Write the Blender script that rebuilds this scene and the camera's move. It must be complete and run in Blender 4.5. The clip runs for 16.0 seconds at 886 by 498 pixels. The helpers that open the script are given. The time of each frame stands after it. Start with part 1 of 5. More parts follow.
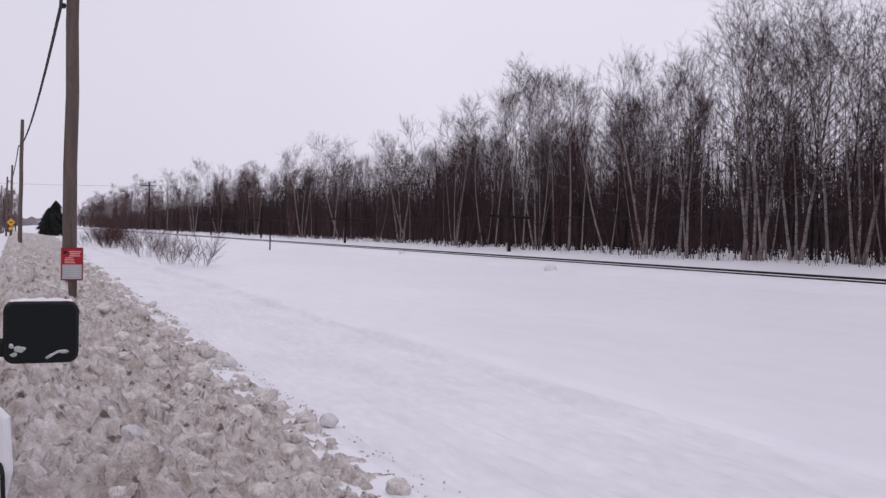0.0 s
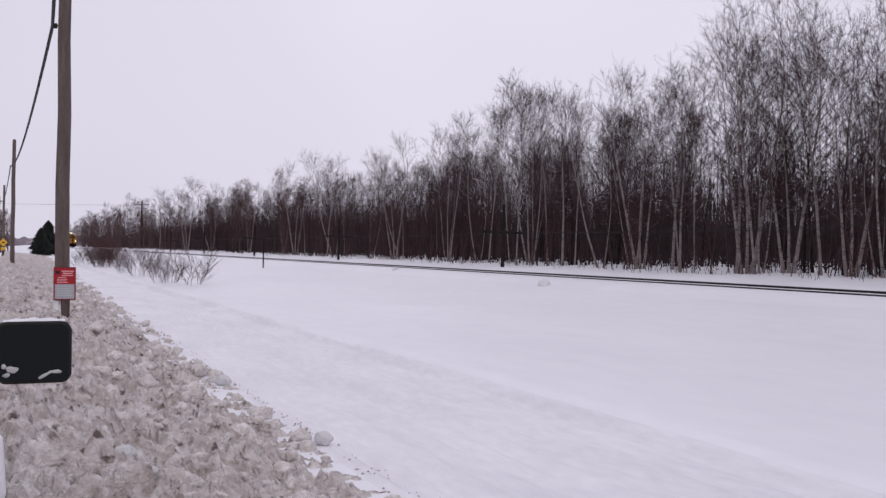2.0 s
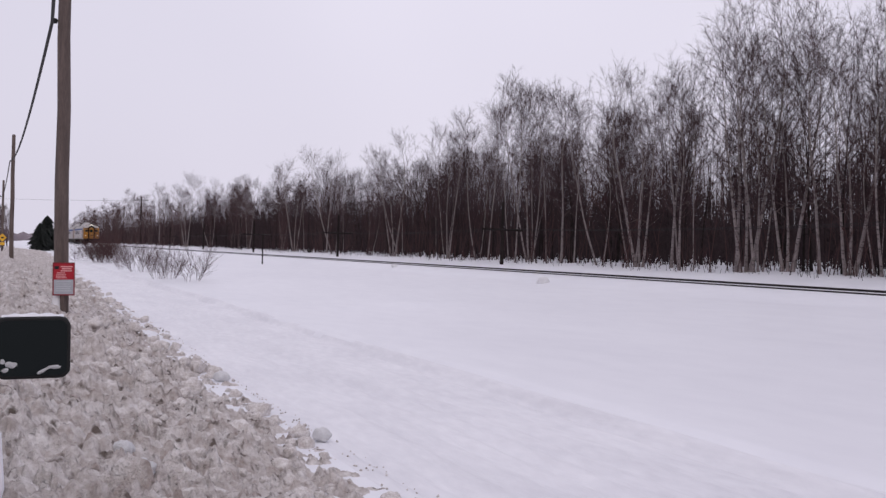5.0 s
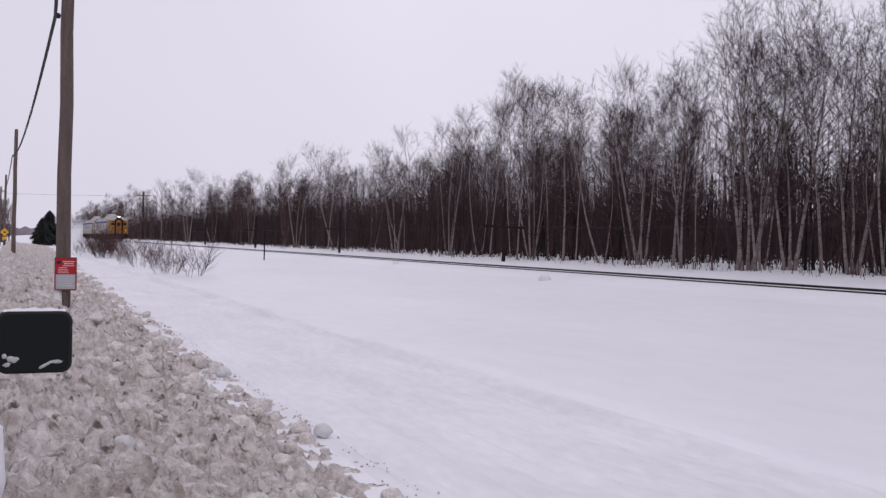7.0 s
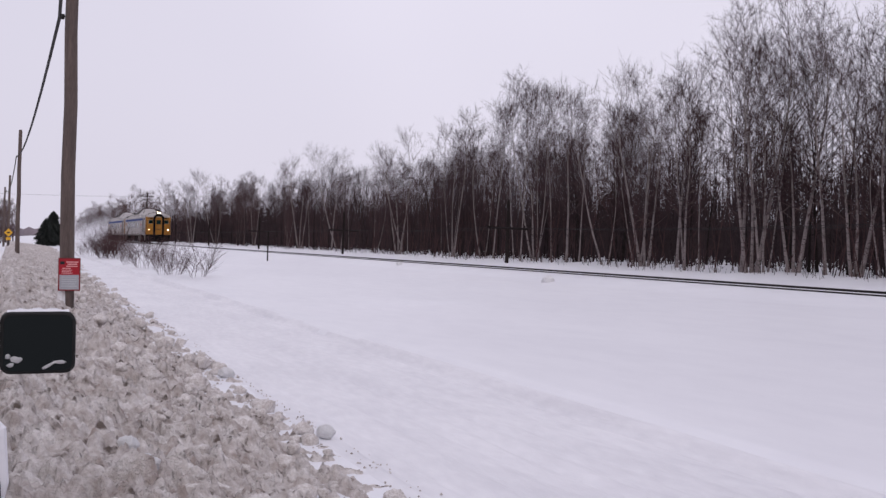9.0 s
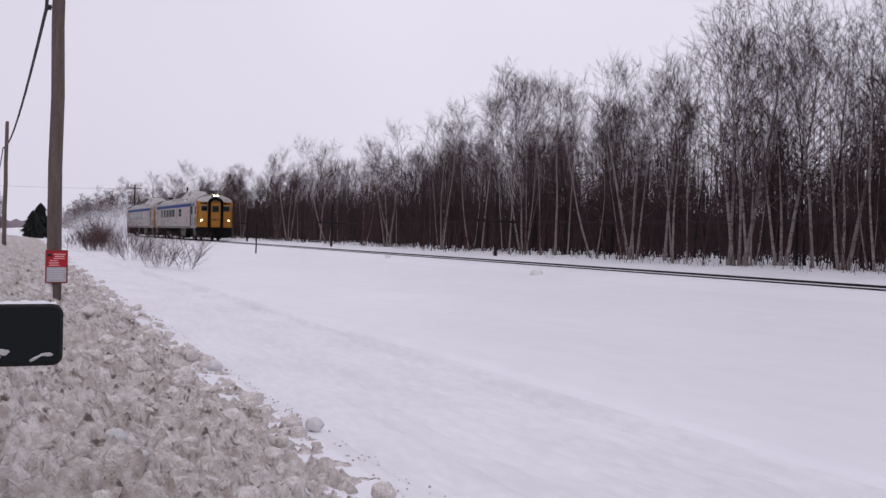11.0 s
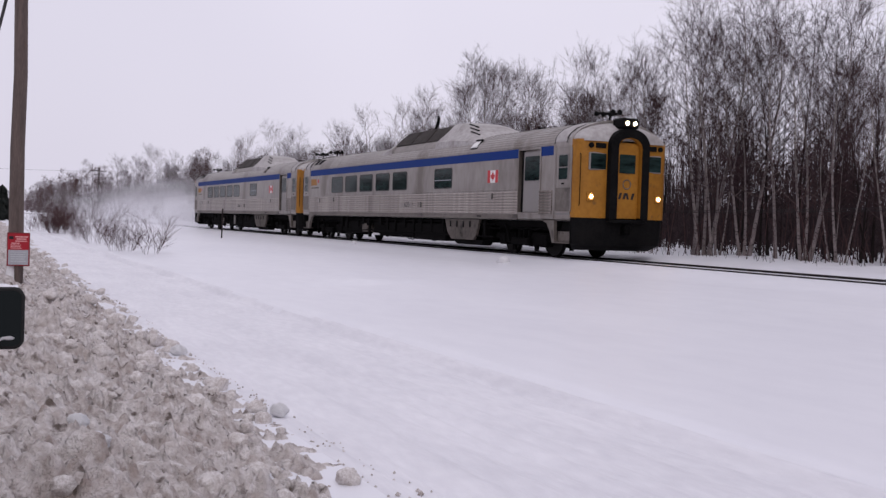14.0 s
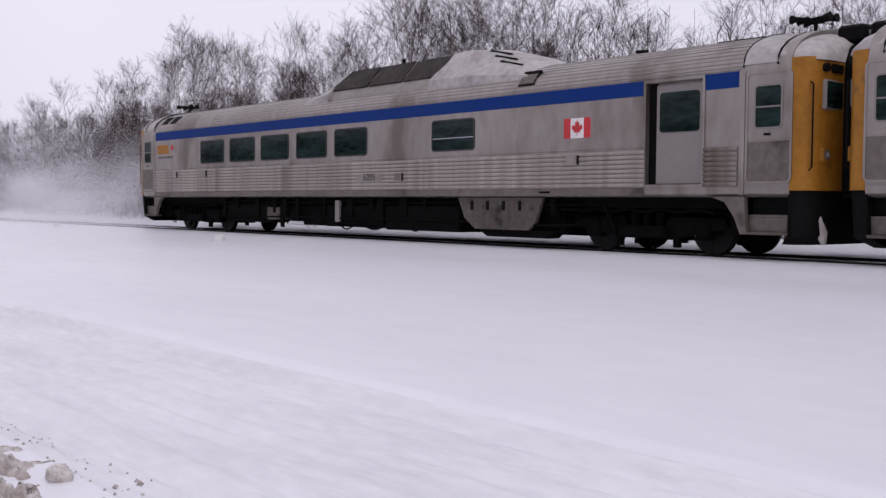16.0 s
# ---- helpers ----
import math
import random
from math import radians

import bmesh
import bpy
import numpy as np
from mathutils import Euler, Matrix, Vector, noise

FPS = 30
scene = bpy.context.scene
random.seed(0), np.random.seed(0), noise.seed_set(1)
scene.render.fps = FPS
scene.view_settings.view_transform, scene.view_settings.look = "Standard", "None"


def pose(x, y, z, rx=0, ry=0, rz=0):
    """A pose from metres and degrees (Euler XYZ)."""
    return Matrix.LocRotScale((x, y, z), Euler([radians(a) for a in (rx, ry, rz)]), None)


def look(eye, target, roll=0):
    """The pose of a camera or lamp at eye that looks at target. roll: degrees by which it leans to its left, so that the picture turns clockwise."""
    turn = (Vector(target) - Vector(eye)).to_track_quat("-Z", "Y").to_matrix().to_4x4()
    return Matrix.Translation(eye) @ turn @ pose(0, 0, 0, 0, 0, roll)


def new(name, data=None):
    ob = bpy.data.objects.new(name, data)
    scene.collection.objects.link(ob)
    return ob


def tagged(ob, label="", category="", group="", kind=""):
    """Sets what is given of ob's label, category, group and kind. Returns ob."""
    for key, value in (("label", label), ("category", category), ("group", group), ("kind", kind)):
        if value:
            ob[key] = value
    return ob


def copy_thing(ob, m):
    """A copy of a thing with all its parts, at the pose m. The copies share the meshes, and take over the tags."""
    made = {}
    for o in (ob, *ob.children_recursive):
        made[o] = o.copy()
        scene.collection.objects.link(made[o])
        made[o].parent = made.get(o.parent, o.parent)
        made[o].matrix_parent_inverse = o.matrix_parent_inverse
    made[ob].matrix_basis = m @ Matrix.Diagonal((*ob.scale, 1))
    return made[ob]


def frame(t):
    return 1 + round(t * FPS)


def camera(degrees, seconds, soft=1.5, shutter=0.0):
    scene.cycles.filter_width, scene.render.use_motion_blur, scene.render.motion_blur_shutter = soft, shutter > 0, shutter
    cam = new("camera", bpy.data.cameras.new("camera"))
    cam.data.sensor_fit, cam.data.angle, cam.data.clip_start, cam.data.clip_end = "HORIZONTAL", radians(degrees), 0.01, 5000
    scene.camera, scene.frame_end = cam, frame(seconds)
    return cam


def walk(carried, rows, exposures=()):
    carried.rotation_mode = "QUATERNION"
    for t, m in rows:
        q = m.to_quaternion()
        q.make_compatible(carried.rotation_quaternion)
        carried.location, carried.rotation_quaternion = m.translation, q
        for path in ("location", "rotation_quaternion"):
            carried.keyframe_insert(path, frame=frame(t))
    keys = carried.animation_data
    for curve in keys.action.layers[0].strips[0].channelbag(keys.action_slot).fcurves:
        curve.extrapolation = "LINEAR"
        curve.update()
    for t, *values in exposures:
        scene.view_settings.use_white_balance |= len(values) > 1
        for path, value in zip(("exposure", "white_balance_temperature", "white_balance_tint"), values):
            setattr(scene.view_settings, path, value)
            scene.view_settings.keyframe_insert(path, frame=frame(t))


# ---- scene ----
cam = camera(46.40, 16.0, soft=1.4)
EYE = (0.0, 0.0, 1.6)
# seconds, yaw, pitch, roll of the hand-held camera
TURNS = [
    (0.0, -22.61, -0.99, -0.99),
    (0.5, -22.69, -0.97, -0.59),
    (1.0, -22.75, -0.72, -0.46),
    (1.5, -22.83, -0.26, -0.45),
    (2.0, -22.98, -0.09, -0.47),
    (2.5, -23.19, 0.07, -0.72),
    (3.0, -23.30, -0.00, -0.82),
    (3.5, -23.14, -0.06, -0.76),
    (4.0, -23.02, -0.09, -0.67),
    (6.5, -22.98, -0.48, -0.93),
    (7.0, -22.92, -0.43, -1.02),
    (7.5, -22.84, -0.35, -1.12),
    (8.0, -22.64, -0.20, -1.14),
    (10.5, -23.18, -0.72, -1.17),
    (11.0, -23.36, -0.75, -1.23),
    (11.5, -23.47, -0.85, -1.34),
    (12.0, -23.65, -1.05, -1.29),
    (12.5, -23.92, -1.31, -1.29),
    (13.0, -24.41, -1.41, -1.47),
    (13.5, -24.82, -1.46, -1.67),
    (14.0, -25.18, -1.43, -1.86),
    (14.5, -25.47, -1.51, -1.95),
    (15.0, -26.68, -1.87, -1.83),
    (15.5, -29.86, -1.94, -1.73),
    (15.6, -31.11, -2.08, -1.53),
    (15.7, -32.74, -2.19, -1.27),
    (15.8, -34.95, -2.43, -1.02),
    (15.9, -37.73, -2.56, -0.76),
    (16.0, -40.81, -2.45, -0.48),
]
walk(cam, [(t, pose(*EYE, 90 + p, r, y)) for t, y, p, r in TURNS], [(0.0, 0.02), (15.0, 0.02), (16.0, 0.14)])

# ---- light: overcast winter sky ----
world = bpy.data.worlds.new("overcast")
scene.world = world
world.use_nodes = True
wn, wl = world.node_tree.nodes, world.node_tree.links
bg = wn["Background"]
sky = wn.new("ShaderNodeTexSky")
sky.sky_type, sky.sun_disc = "NISHITA", False
sky.sun_elevation, sky.sun_rotation = radians(28), radians(200)
sky.dust_density = 6.0
cover = wn.new("ShaderNodeTexNoise")
cover.inputs["Scale"].default_value, cover.inputs["Detail"].default_value = 1.1, 3.0
ramp = wn.new("ShaderNodeValToRGB")
ramp.color_ramp.elements[0].position, ramp.color_ramp.elements[0].color = 0.3, (6.6, 6.3, 7.5, 1)
ramp.color_ramp.elements[1].position, ramp.color_ramp.elements[1].color = 0.75, (8.35, 7.95, 9.2, 1)
wmix = wn.new("ShaderNodeMix")
wmix.data_type = "RGBA"
wmix.inputs["Factor"].default_value = 0.94
wl.new(cover.outputs["Fac"], ramp.inputs["Fac"])
wl.new(sky.outputs["Color"], wmix.inputs["A"])
wl.new(ramp.outputs["Color"], wmix.inputs["B"])
wl.new(wmix.outputs["Result"], bg.inputs["Color"])
bg.inputs["Strength"].default_value = 0.1

sun = new("sun", bpy.data.lights.new("sun", "SUN"))
sun.data.energy, sun.data.angle, sun.data.color = 0.5, radians(40), (1.0, 0.96, 0.92)
sun.matrix_world = look((0, 0, 40), (10, 30, 0))


# ---- materials ----
def material(name, base, rough=0.8, metal=0.0, second=None, scale=3.0, fine=40.0, bump=0.0, bump_scale=30.0, spots=None, stretch=None,
             glow=0.0, spec=0.5):
    """Two scales of variation between base and second, bump, and optional sparse spots (colour, scale, amount)."""
    m = bpy.data.materials.new(name)
    m.use_nodes = True
    n, l = m.node_tree.nodes, m.node_tree.links
    b = n["Principled BSDF"]
    b.inputs["Roughness"].default_value, b.inputs["Metallic"].default_value = rough, metal
    b.inputs["Base Color"].default_value = (*base, 1)
    b.inputs["Specular IOR Level"].default_value = spec
    co = n.new("ShaderNodeTexCoord")
    src = co.outputs["Object"]
    if stretch:
        mp = n.new("ShaderNodeMapping")
        mp.inputs["Scale"].default_value = stretch
        l.new(src, mp.inputs["Vector"])
        src = mp.outputs["Vector"]
    if second:
        big, small = n.new("ShaderNodeTexNoise"), n.new("ShaderNodeTexNoise")
        big.inputs["Scale"].default_value, big.inputs["Detail"].default_value = scale, 5
        small.inputs["Scale"].default_value, small.inputs["Detail"].default_value = fine, 3
        l.new(src, big.inputs["Vector"]), l.new(src, small.inputs["Vector"])
        add = n.new("ShaderNodeMath")
        add.operation = "MULTIPLY_ADD"
        add.inputs[1].default_value = 0.45
        sc = n.new("ShaderNodeMath")
        sc.operation, sc.inputs[1].default_value = "MULTIPLY", 0.55
        l.new(big.outputs["Fac"], sc.inputs[0])
        l.new(small.outputs["Fac"], add.inputs[0]), l.new(sc.outputs[0], add.inputs[2])
        rp = n.new("ShaderNodeMapRange")
        rp.inputs["From Min"].default_value, rp.inputs["From Max"].default_value = 0.36, 0.64
        l.new(add.outputs[0], rp.inputs["Value"])
        mx = n.new("ShaderNodeMix")
        mx.data_type = "RGBA"
        mx.inputs["A"].default_value, mx.inputs["B"].default_value = (*base, 1), (*second, 1)
        l.new(rp.outputs["Result"], mx.inputs["Factor"])
        out = mx.outputs["Result"]
        if spots:
            sp = n.new("ShaderNodeTexNoise")
            sp.inputs["Scale"].default_value, sp.inputs["Detail"].default_value = spots[1], 4
            l.new(src, sp.inputs["Vector"])
            sr = n.new("ShaderNodeMapRange")
            sr.inputs["From Min"].default_value, sr.inputs["From Max"].default_value = 0.66 - spots[2], 0.78 - spots[2]
            l.new(sp.outputs["Fac"], sr.inputs["Value"])
            m2 = n.new("ShaderNodeMix")
            m2.data_type = "RGBA"
            m2.inputs["B"].default_value = (*spots[0], 1)
            l.new(sr.outputs["Result"], m2.inputs["Factor"]), l.new(out, m2.inputs["A"])
            out = m2.outputs["Result"]
        l.new(out, b.inputs["Base Color"])
    if bump:
        bt = n.new("ShaderNodeTexNoise")
        bt.inputs["Scale"].default_value, bt.inputs["Detail"].default_value = bump_scale, 6
        l.new(src, bt.inputs["Vector"])
        bp = n.new("ShaderNodeBump")
        bp.inputs["Strength"].default_value, bp.inputs["Distance"].default_value = bump, 0.03
        l.new(bt.outputs["Fac"], bp.inputs["Height"]), l.new(bp.outputs["Normal"], b.inputs["Normal"])
    if glow:
        b.inputs["Emission Color"].default_value, b.inputs["Emission Strength"].default_value = (*base, 1), glow
    return m


SNOW = material("snow", (0.79, 0.79, 0.83), 0.45, second=(0.735, 0.735, 0.78), scale=0.3, fine=3.0, bump=0.35, bump_scale=2.5, stretch=(1, 0.35, 1), spec=0.6)
TRAIL_SNOW = material("packed_snow", (0.79, 0.785, 0.82), 0.6, second=(0.68, 0.675, 0.715), scale=1.5, fine=11.0, bump=0.8, bump_scale=9.0, stretch=(1, 0.3, 1))
DIRTY = material("dirty_snow", (0.79, 0.75, 0.74), 0.85, second=(0.38, 0.318, 0.29), scale=3.6, fine=17.0, bump=1.0, bump_scale=60.0, spots=((0.14, 0.11, 0.095), 10.0, 0.085))
CLOD = material("clod_snow", (0.72, 0.69, 0.68), 0.85, second=(0.44, 0.39, 0.37), scale=1.6, fine=6.0, bump=0.5, bump_scale=5.0)
CLEAN_LUMP = material("clean_snow_lump", (0.80, 0.80, 0.83), 0.7, second=(0.70, 0.69, 0.70), scale=6, fine=30, bump=0.6, bump_scale=30)
BIRCH = material("birch_bark", (0.30, 0.255, 0.252), 0.85, second=(0.125, 0.102, 0.10), scale=1.0, fine=14, spots=((0.04, 0.034, 0.034), 6.0, 0.11), stretch=(1, 1, 2.2), spec=0.2)
TWIG = material("birch_twig", (0.066, 0.038, 0.041), 0.95, second=(0.034, 0.019, 0.021), scale=1.0, fine=6, spec=0.1)
LIMB = material("birch_limb", (0.125, 0.093, 0.092), 0.9, second=(0.05, 0.035, 0.036), scale=2, fine=12, spec=0.1)
DARKBARK = material("dark_bark", (0.030, 0.023, 0.0225), 0.95, second=(0.016, 0.0125, 0.0125), scale=2, fine=20, spec=0.1)
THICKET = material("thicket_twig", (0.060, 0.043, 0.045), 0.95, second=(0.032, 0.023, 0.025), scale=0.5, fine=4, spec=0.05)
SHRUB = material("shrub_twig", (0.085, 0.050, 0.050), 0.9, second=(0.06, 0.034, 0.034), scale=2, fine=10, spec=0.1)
NEEDLE = material("conifer_needle", (0.030, 0.036, 0.032), 0.9, second=(0.070, 0.076, 0.074), scale=2, fine=8, spec=0.1)
POLEWOOD = material("weathered_pole", (0.15, 0.112, 0.10), 0.9, second=(0.075, 0.055, 0.05), scale=3, fine=25, bump=0.6, bump_scale=30, stretch=(4, 4, 0.35))
CABLE = material("cable", (0.020, 0.020, 0.022), 0.7, second=(0.035, 0.033, 0.033), scale=4, fine=20, spec=0.2)
RAIL = material("rusty_rail", (0.022, 0.017, 0.016), 0.7, 0.1, second=(0.012, 0.010, 0.010), scale=2, fine=30, spec=0.2)
STEEL_TOP = material("worn_rail_head", (0.35, 0.34, 0.34), 0.3, 0.9, second=(0.22, 0.2, 0.2), scale=1, fine=12)
STAINLESS = material("stainless_steel", (0.37, 0.34, 0.32), 0.38, 0.75, second=(0.24, 0.214, 0.195), scale=0.45, fine=4, spots=((0.18, 0.155, 0.135), 0.9, 0.09), stretch=(1, 1.0, 0.45), spec=0.4)
FLUTE = material("fluted_steel", (0.40, 0.355, 0.325), 0.40, 0.7, second=(0.23, 0.20, 0.178), scale=0.5, fine=5, spots=((0.12, 0.098, 0.082), 0.8, 0.10), spec=0.4)
GRIMY = material("grimy_stainless", (0.19, 0.168, 0.15), 0.55, 0.3, second=(0.11, 0.094, 0.084), scale=0.8, fine=7, spots=((0.06, 0.05, 0.045), 1.6, 0.06), spec=0.3)
ROOF = material("roof_steel", (0.30, 0.275, 0.255), 0.5, 0.3, second=(0.20, 0.181, 0.168), scale=0.6, fine=6, spots=((0.11, 0.095, 0.086), 1.2, 0.06), spec=0.4)
FROST = material("frosted_roof", (0.46, 0.44, 0.44), 0.7, 0.0, second=(0.28, 0.258, 0.25), scale=1.3, fine=7, spec=0.3)
BLUE = material("blue_stripe_paint", (0.006, 0.030, 0.18), 0.55, second=(0.008, 0.036, 0.16), scale=0.7, fine=6, spec=0.08)
YELLOW = material("yellow_paint", (0.35, 0.155, 0.019), 0.5, second=(0.25, 0.105, 0.013), scale=1.2, fine=9, spots=((0.12, 0.065, 0.028), 3.0, 0.02), spec=0.25)
BLACKP = material("black_paint", (0.004, 0.004, 0.0045), 0.65, second=(0.009, 0.0085, 0.0085), scale=2, fine=12, spec=0.05)
SKIRT = material("grimy_skirt", (0.13, 0.112, 0.10), 0.7, 0.2, second=(0.07, 0.06, 0.053), scale=1.2, fine=9, spots=((0.03, 0.025, 0.022), 2.0, 0.08), spec=0.2)
UNDER = material("underbody_black", (0.006, 0.0055, 0.0055), 0.9, second=(0.003, 0.003, 0.003), scale=2, fine=15, spec=0.04)
RUBBER = material("black_rubber", (0.009, 0.009, 0.010), 0.6, second=(0.016, 0.016, 0.016), scale=8, fine=40, spec=0.25)
GASKET = material("window_gasket", (0.025, 0.024, 0.024), 0.6, second=(0.045, 0.043, 0.042), scale=5, fine=30, spec=0.3)
# green tint; paler streaks in the colour stand for reflections and glimpses inside
GLASS = material("tinted_glass_painted_streaks", (0.003, 0.006, 0.006), 0.08, second=(0.022, 0.040, 0.038), scale=0.9, fine=3.2, stretch=(1, 1.0, 4.0), spec=0.10)
DOORGREY = material("baggage_door_grey", (0.23, 0.215, 0.21), 0.5, 0.1, second=(0.22, 0.202, 0.192), scale=1.2, fine=9, spec=0.4)
RED = material("red_paint", (0.55, 0.02, 0.03), 0.5, second=(0.42, 0.02, 0.025), scale=4, fine=30)
WHITE = material("white_paint", (0.78, 0.77, 0.77), 0.5, second=(0.66, 0.65, 0.64), scale=4, fine=25)
GREYP = material("grey_print", (0.40, 0.41, 0.45), 0.6, second=(0.34, 0.35, 0.38), scale=6, fine=40)
DARKPRINT = material("dark_print", (0.02, 0.02, 0.024), 0.7, second=(0.035, 0.035, 0.038), scale=6, fine=40, spec=0.1)
LAMP = material("lit_headlamp", (1.0, 0.72, 0.40), 0.3, glow=40.0)
SIGNYELLOW = material("yellow_sign", (0.75, 0.42, 0.02), 0.5, second=(0.62, 0.33, 0.02), scale=5, fine=20)
# near-black metal colour puts a dark reflection into the pane
MIRRORGLASS = material("mirror_glass_dark_reflection", (0.016, 0.019, 0.019), 0.05, 1.0)
# amber emission stands in for lamp light caught round the lens
BEZEL_GLOW = material("bezel_glow", (1.0, 0.50, 0.16), 0.4, glow=0.8)
RADI = material("radiator_core", (0.055, 0.046, 0.042), 0.8, 0.1, second=(0.024, 0.020, 0.018), scale=2.5, fine=18, spots=((0.12, 0.105, 0.10), 3.0, 0.02), spec=0.2)
WHEEL = material("wheel_steel", (0.018, 0.016, 0.015), 0.7, 0.2, second=(0.010, 0.009, 0.009), scale=3, fine=20, spec=0.2)
# pale mauve puts the haze of distance into the base colour
HAZE = material("haze_tinted_woods", (0.27, 0.235, 0.26), 0.95, second=(0.20, 0.17, 0.19), scale=0.02, fine=0.2, spec=0.1)
SIGNRED = material("sign_red", (0.40, 0.012, 0.026), 0.5, second=(0.32, 0.012, 0.022), scale=5, fine=30, spec=0.3)
DARKRED = material("dark_red_paint", (0.20, 0.012, 0.018), 0.5, second=(0.15, 0.012, 0.016), scale=6, fine=30)
PINKPRINT = material("pale_print_on_red", (0.72, 0.35, 0.36), 0.6, second=(0.62, 0.26, 0.27), scale=9, fine=60)
GREYLINE = material("pale_print_on_grey", (0.52, 0.53, 0.56), 0.6, second=(0.46, 0.47, 0.50), scale=9, fine=60)
SNOWDUST = material("blown_snow", (0.86, 0.86, 0.9), 0.9)
nd, lk = SNOWDUST.node_tree.nodes, SNOWDUST.node_tree.links
dif, trl, both = nd.new("ShaderNodeBsdfDiffuse"), nd.new("ShaderNodeBsdfTranslucent"), nd.new("ShaderNodeMixShader")
dif.inputs["Color"].default_value = trl.inputs["Color"].default_value = (0.9, 0.9, 0.93, 1)
lk.new(dif.outputs[0], both.inputs[1]), lk.new(trl.outputs[0], both.inputs[2])
lk.new(both.outputs[0], nd["Material Output"].inputs["Surface"])


# ---- mesh helpers ----
def mesh_of(name, verts, faces, mats, idx=None, smooth=False):
    me = bpy.data.meshes.new(name)
    me.from_pydata(verts, [], faces)
    for m in (mats if isinstance(mats, (list, tuple)) else [mats]):
        me.materials.append(m)
    if idx is not None:
        me.polygons.foreach_set("material_index", idx)
    if smooth:
        me.polygons.foreach_set("use_smooth", [True] * len(me.polygons))
    me.update()
    return me


class Shape:
    """Collects boxes, tubes, lofts and prisms of one part."""

    def __init__(self):
        self.v, self.f = [], []

    def add(self, vs, fs):
        o = len(self.v)
        self.v += [tuple(p) for p in vs]
        self.f += [tuple(i + o for i in q) for q in fs]
        return self

    def box(self, x0, x1, y0, y1, z0, z1, bevel=0.0):
        b = min(bevel, 0.45 * min(x1 - x0, y1 - y0, z1 - z0))
        if b <= 0:
            vs = [(x, y, z) for z in (z0, z1) for x, y in ((x0, y0), (x1, y0), (x1, y1), (x0, y1))]
            fs = [(3, 2, 1, 0), (4, 5, 6, 7), (0, 1, 5, 4), (1, 2, 6, 5), (2, 3, 7, 6), (3, 0, 4, 7)]
            return self.add(vs, fs)
        rings = []
        for z, q in ((z0, b), (z0 + b, 0), (z1 - b, 0), (z1, b)):
            i = 0.0 if q == 0 else b
            c = b
            rings.append([(x0 + c + i * .0, y0 + i, z), (x1 - c, y0 + i, z), (x1 - i, y0 + c, z), (x1 - i, y1 - c, z),
                          (x1 - c, y1 - i, z), (x0 + c, y1 - i, z), (x0 + i, y1 - c, z), (x0 + i, y0 + c, z)])
        return self.loft(rings)

    def loft(self, rings, caps=True, closed=True):
        n = len(rings[0])
        vs = [p for r in rings for p in r]
        fs = []
        for k in range(len(rings) - 1):
            for i in range(n if closed else n - 1):
                j = (i + 1) % n
                fs.append((k * n + i, k * n + j, (k + 1) * n + j, (k + 1) * n + i))
        if caps and closed:
            fs.append(tuple(reversed(range(n))))
            fs.append(tuple((len(rings) - 1) * n + i for i in range(n)))
        return self.add(vs, fs)

    def tube(self, path, radii, n=6, caps=True):
        rings = []
        path = [Vector(p) for p in path]
        if not isinstance(radii, (list, tuple)):
            radii = [radii] * len(path)
        for k, p in enumerate(path):
            d = (path[min(k + 1, len(path) - 1)] - path[max(k - 1, 0)]).normalized()
            a = d.orthogonal().normalized() if abs(d.z) < 0.95 else Vector((1, 0, 0))
            a = (a - d * a.dot(d)).normalized()
            b = d.cross(a)
            rings.append([p + (a * math.cos(2 * math.pi * i / n) + b * math.sin(2 * math.pi * i / n)) * radii[k] for i in range(n)])
        return self.loft(rings, caps)

    def disc(self, c, axis, r, h, n=16, r2=None):
        c, axis = Vector(c), Vector(axis).normalized()
        return self.tube([c - axis * h / 2, c + axis * h / 2], [r, r2 if r2 is not None else r], n)

    def prism(self, outline, x0, x1):
        """Outline of (y, z) points, pushed from x0 to x1."""
        return self.loft([[(x0, y, z) for y, z in outline], [(x1, y, z) for y, z in outline]])

    def mesh(self, name, mat, smooth=False):
        me = mesh_of(name, self.v, self.f, mat, smooth=False)
        bm = bmesh.new()
        bm.from_mesh(me)
        bmesh.ops.recalc_face_normals(bm, faces=bm.faces)
        if smooth:
            for f in bm.faces:
                f.smooth = True
            for e in bm.edges:
                if len(e.link_faces) == 2 and e.calc_face_angle(0) > 0.7:
                    e.smooth = False
        bm.to_mesh(me)
        bm.free()
        return me


def part(name, shape, mat, parent, label="", smooth=False):
    ob = new(name, shape.mesh(name, mat, smooth))
    ob.parent = parent
    if label:
        tagged(ob, label)
    return ob


def root(name, m, label, category, group=""):
    ob = new(name)
    ob.empty_display_size = 0.2
    ob.matrix_world = m
    return tagged(ob, label, category, group)


def fbm(x, y, z=0.0, octaves=4):
    v, a, s = 0.0, 0.5, 1.0
    for _ in range(octaves):
        v += a * noise.noise((x * s, y * s, z + 7.3 * s))
        a, s = a * 0.5, s * 2.03
    return v


def lerp_table(table, x):
    if x <= table[0][0]:
        return table[0][1]
    for (a, b), (c, d) in zip(table, table[1:]):
        if x <= c:
            return b + (d - b) * (x - a) / (c - a)
    return table[-1][1]


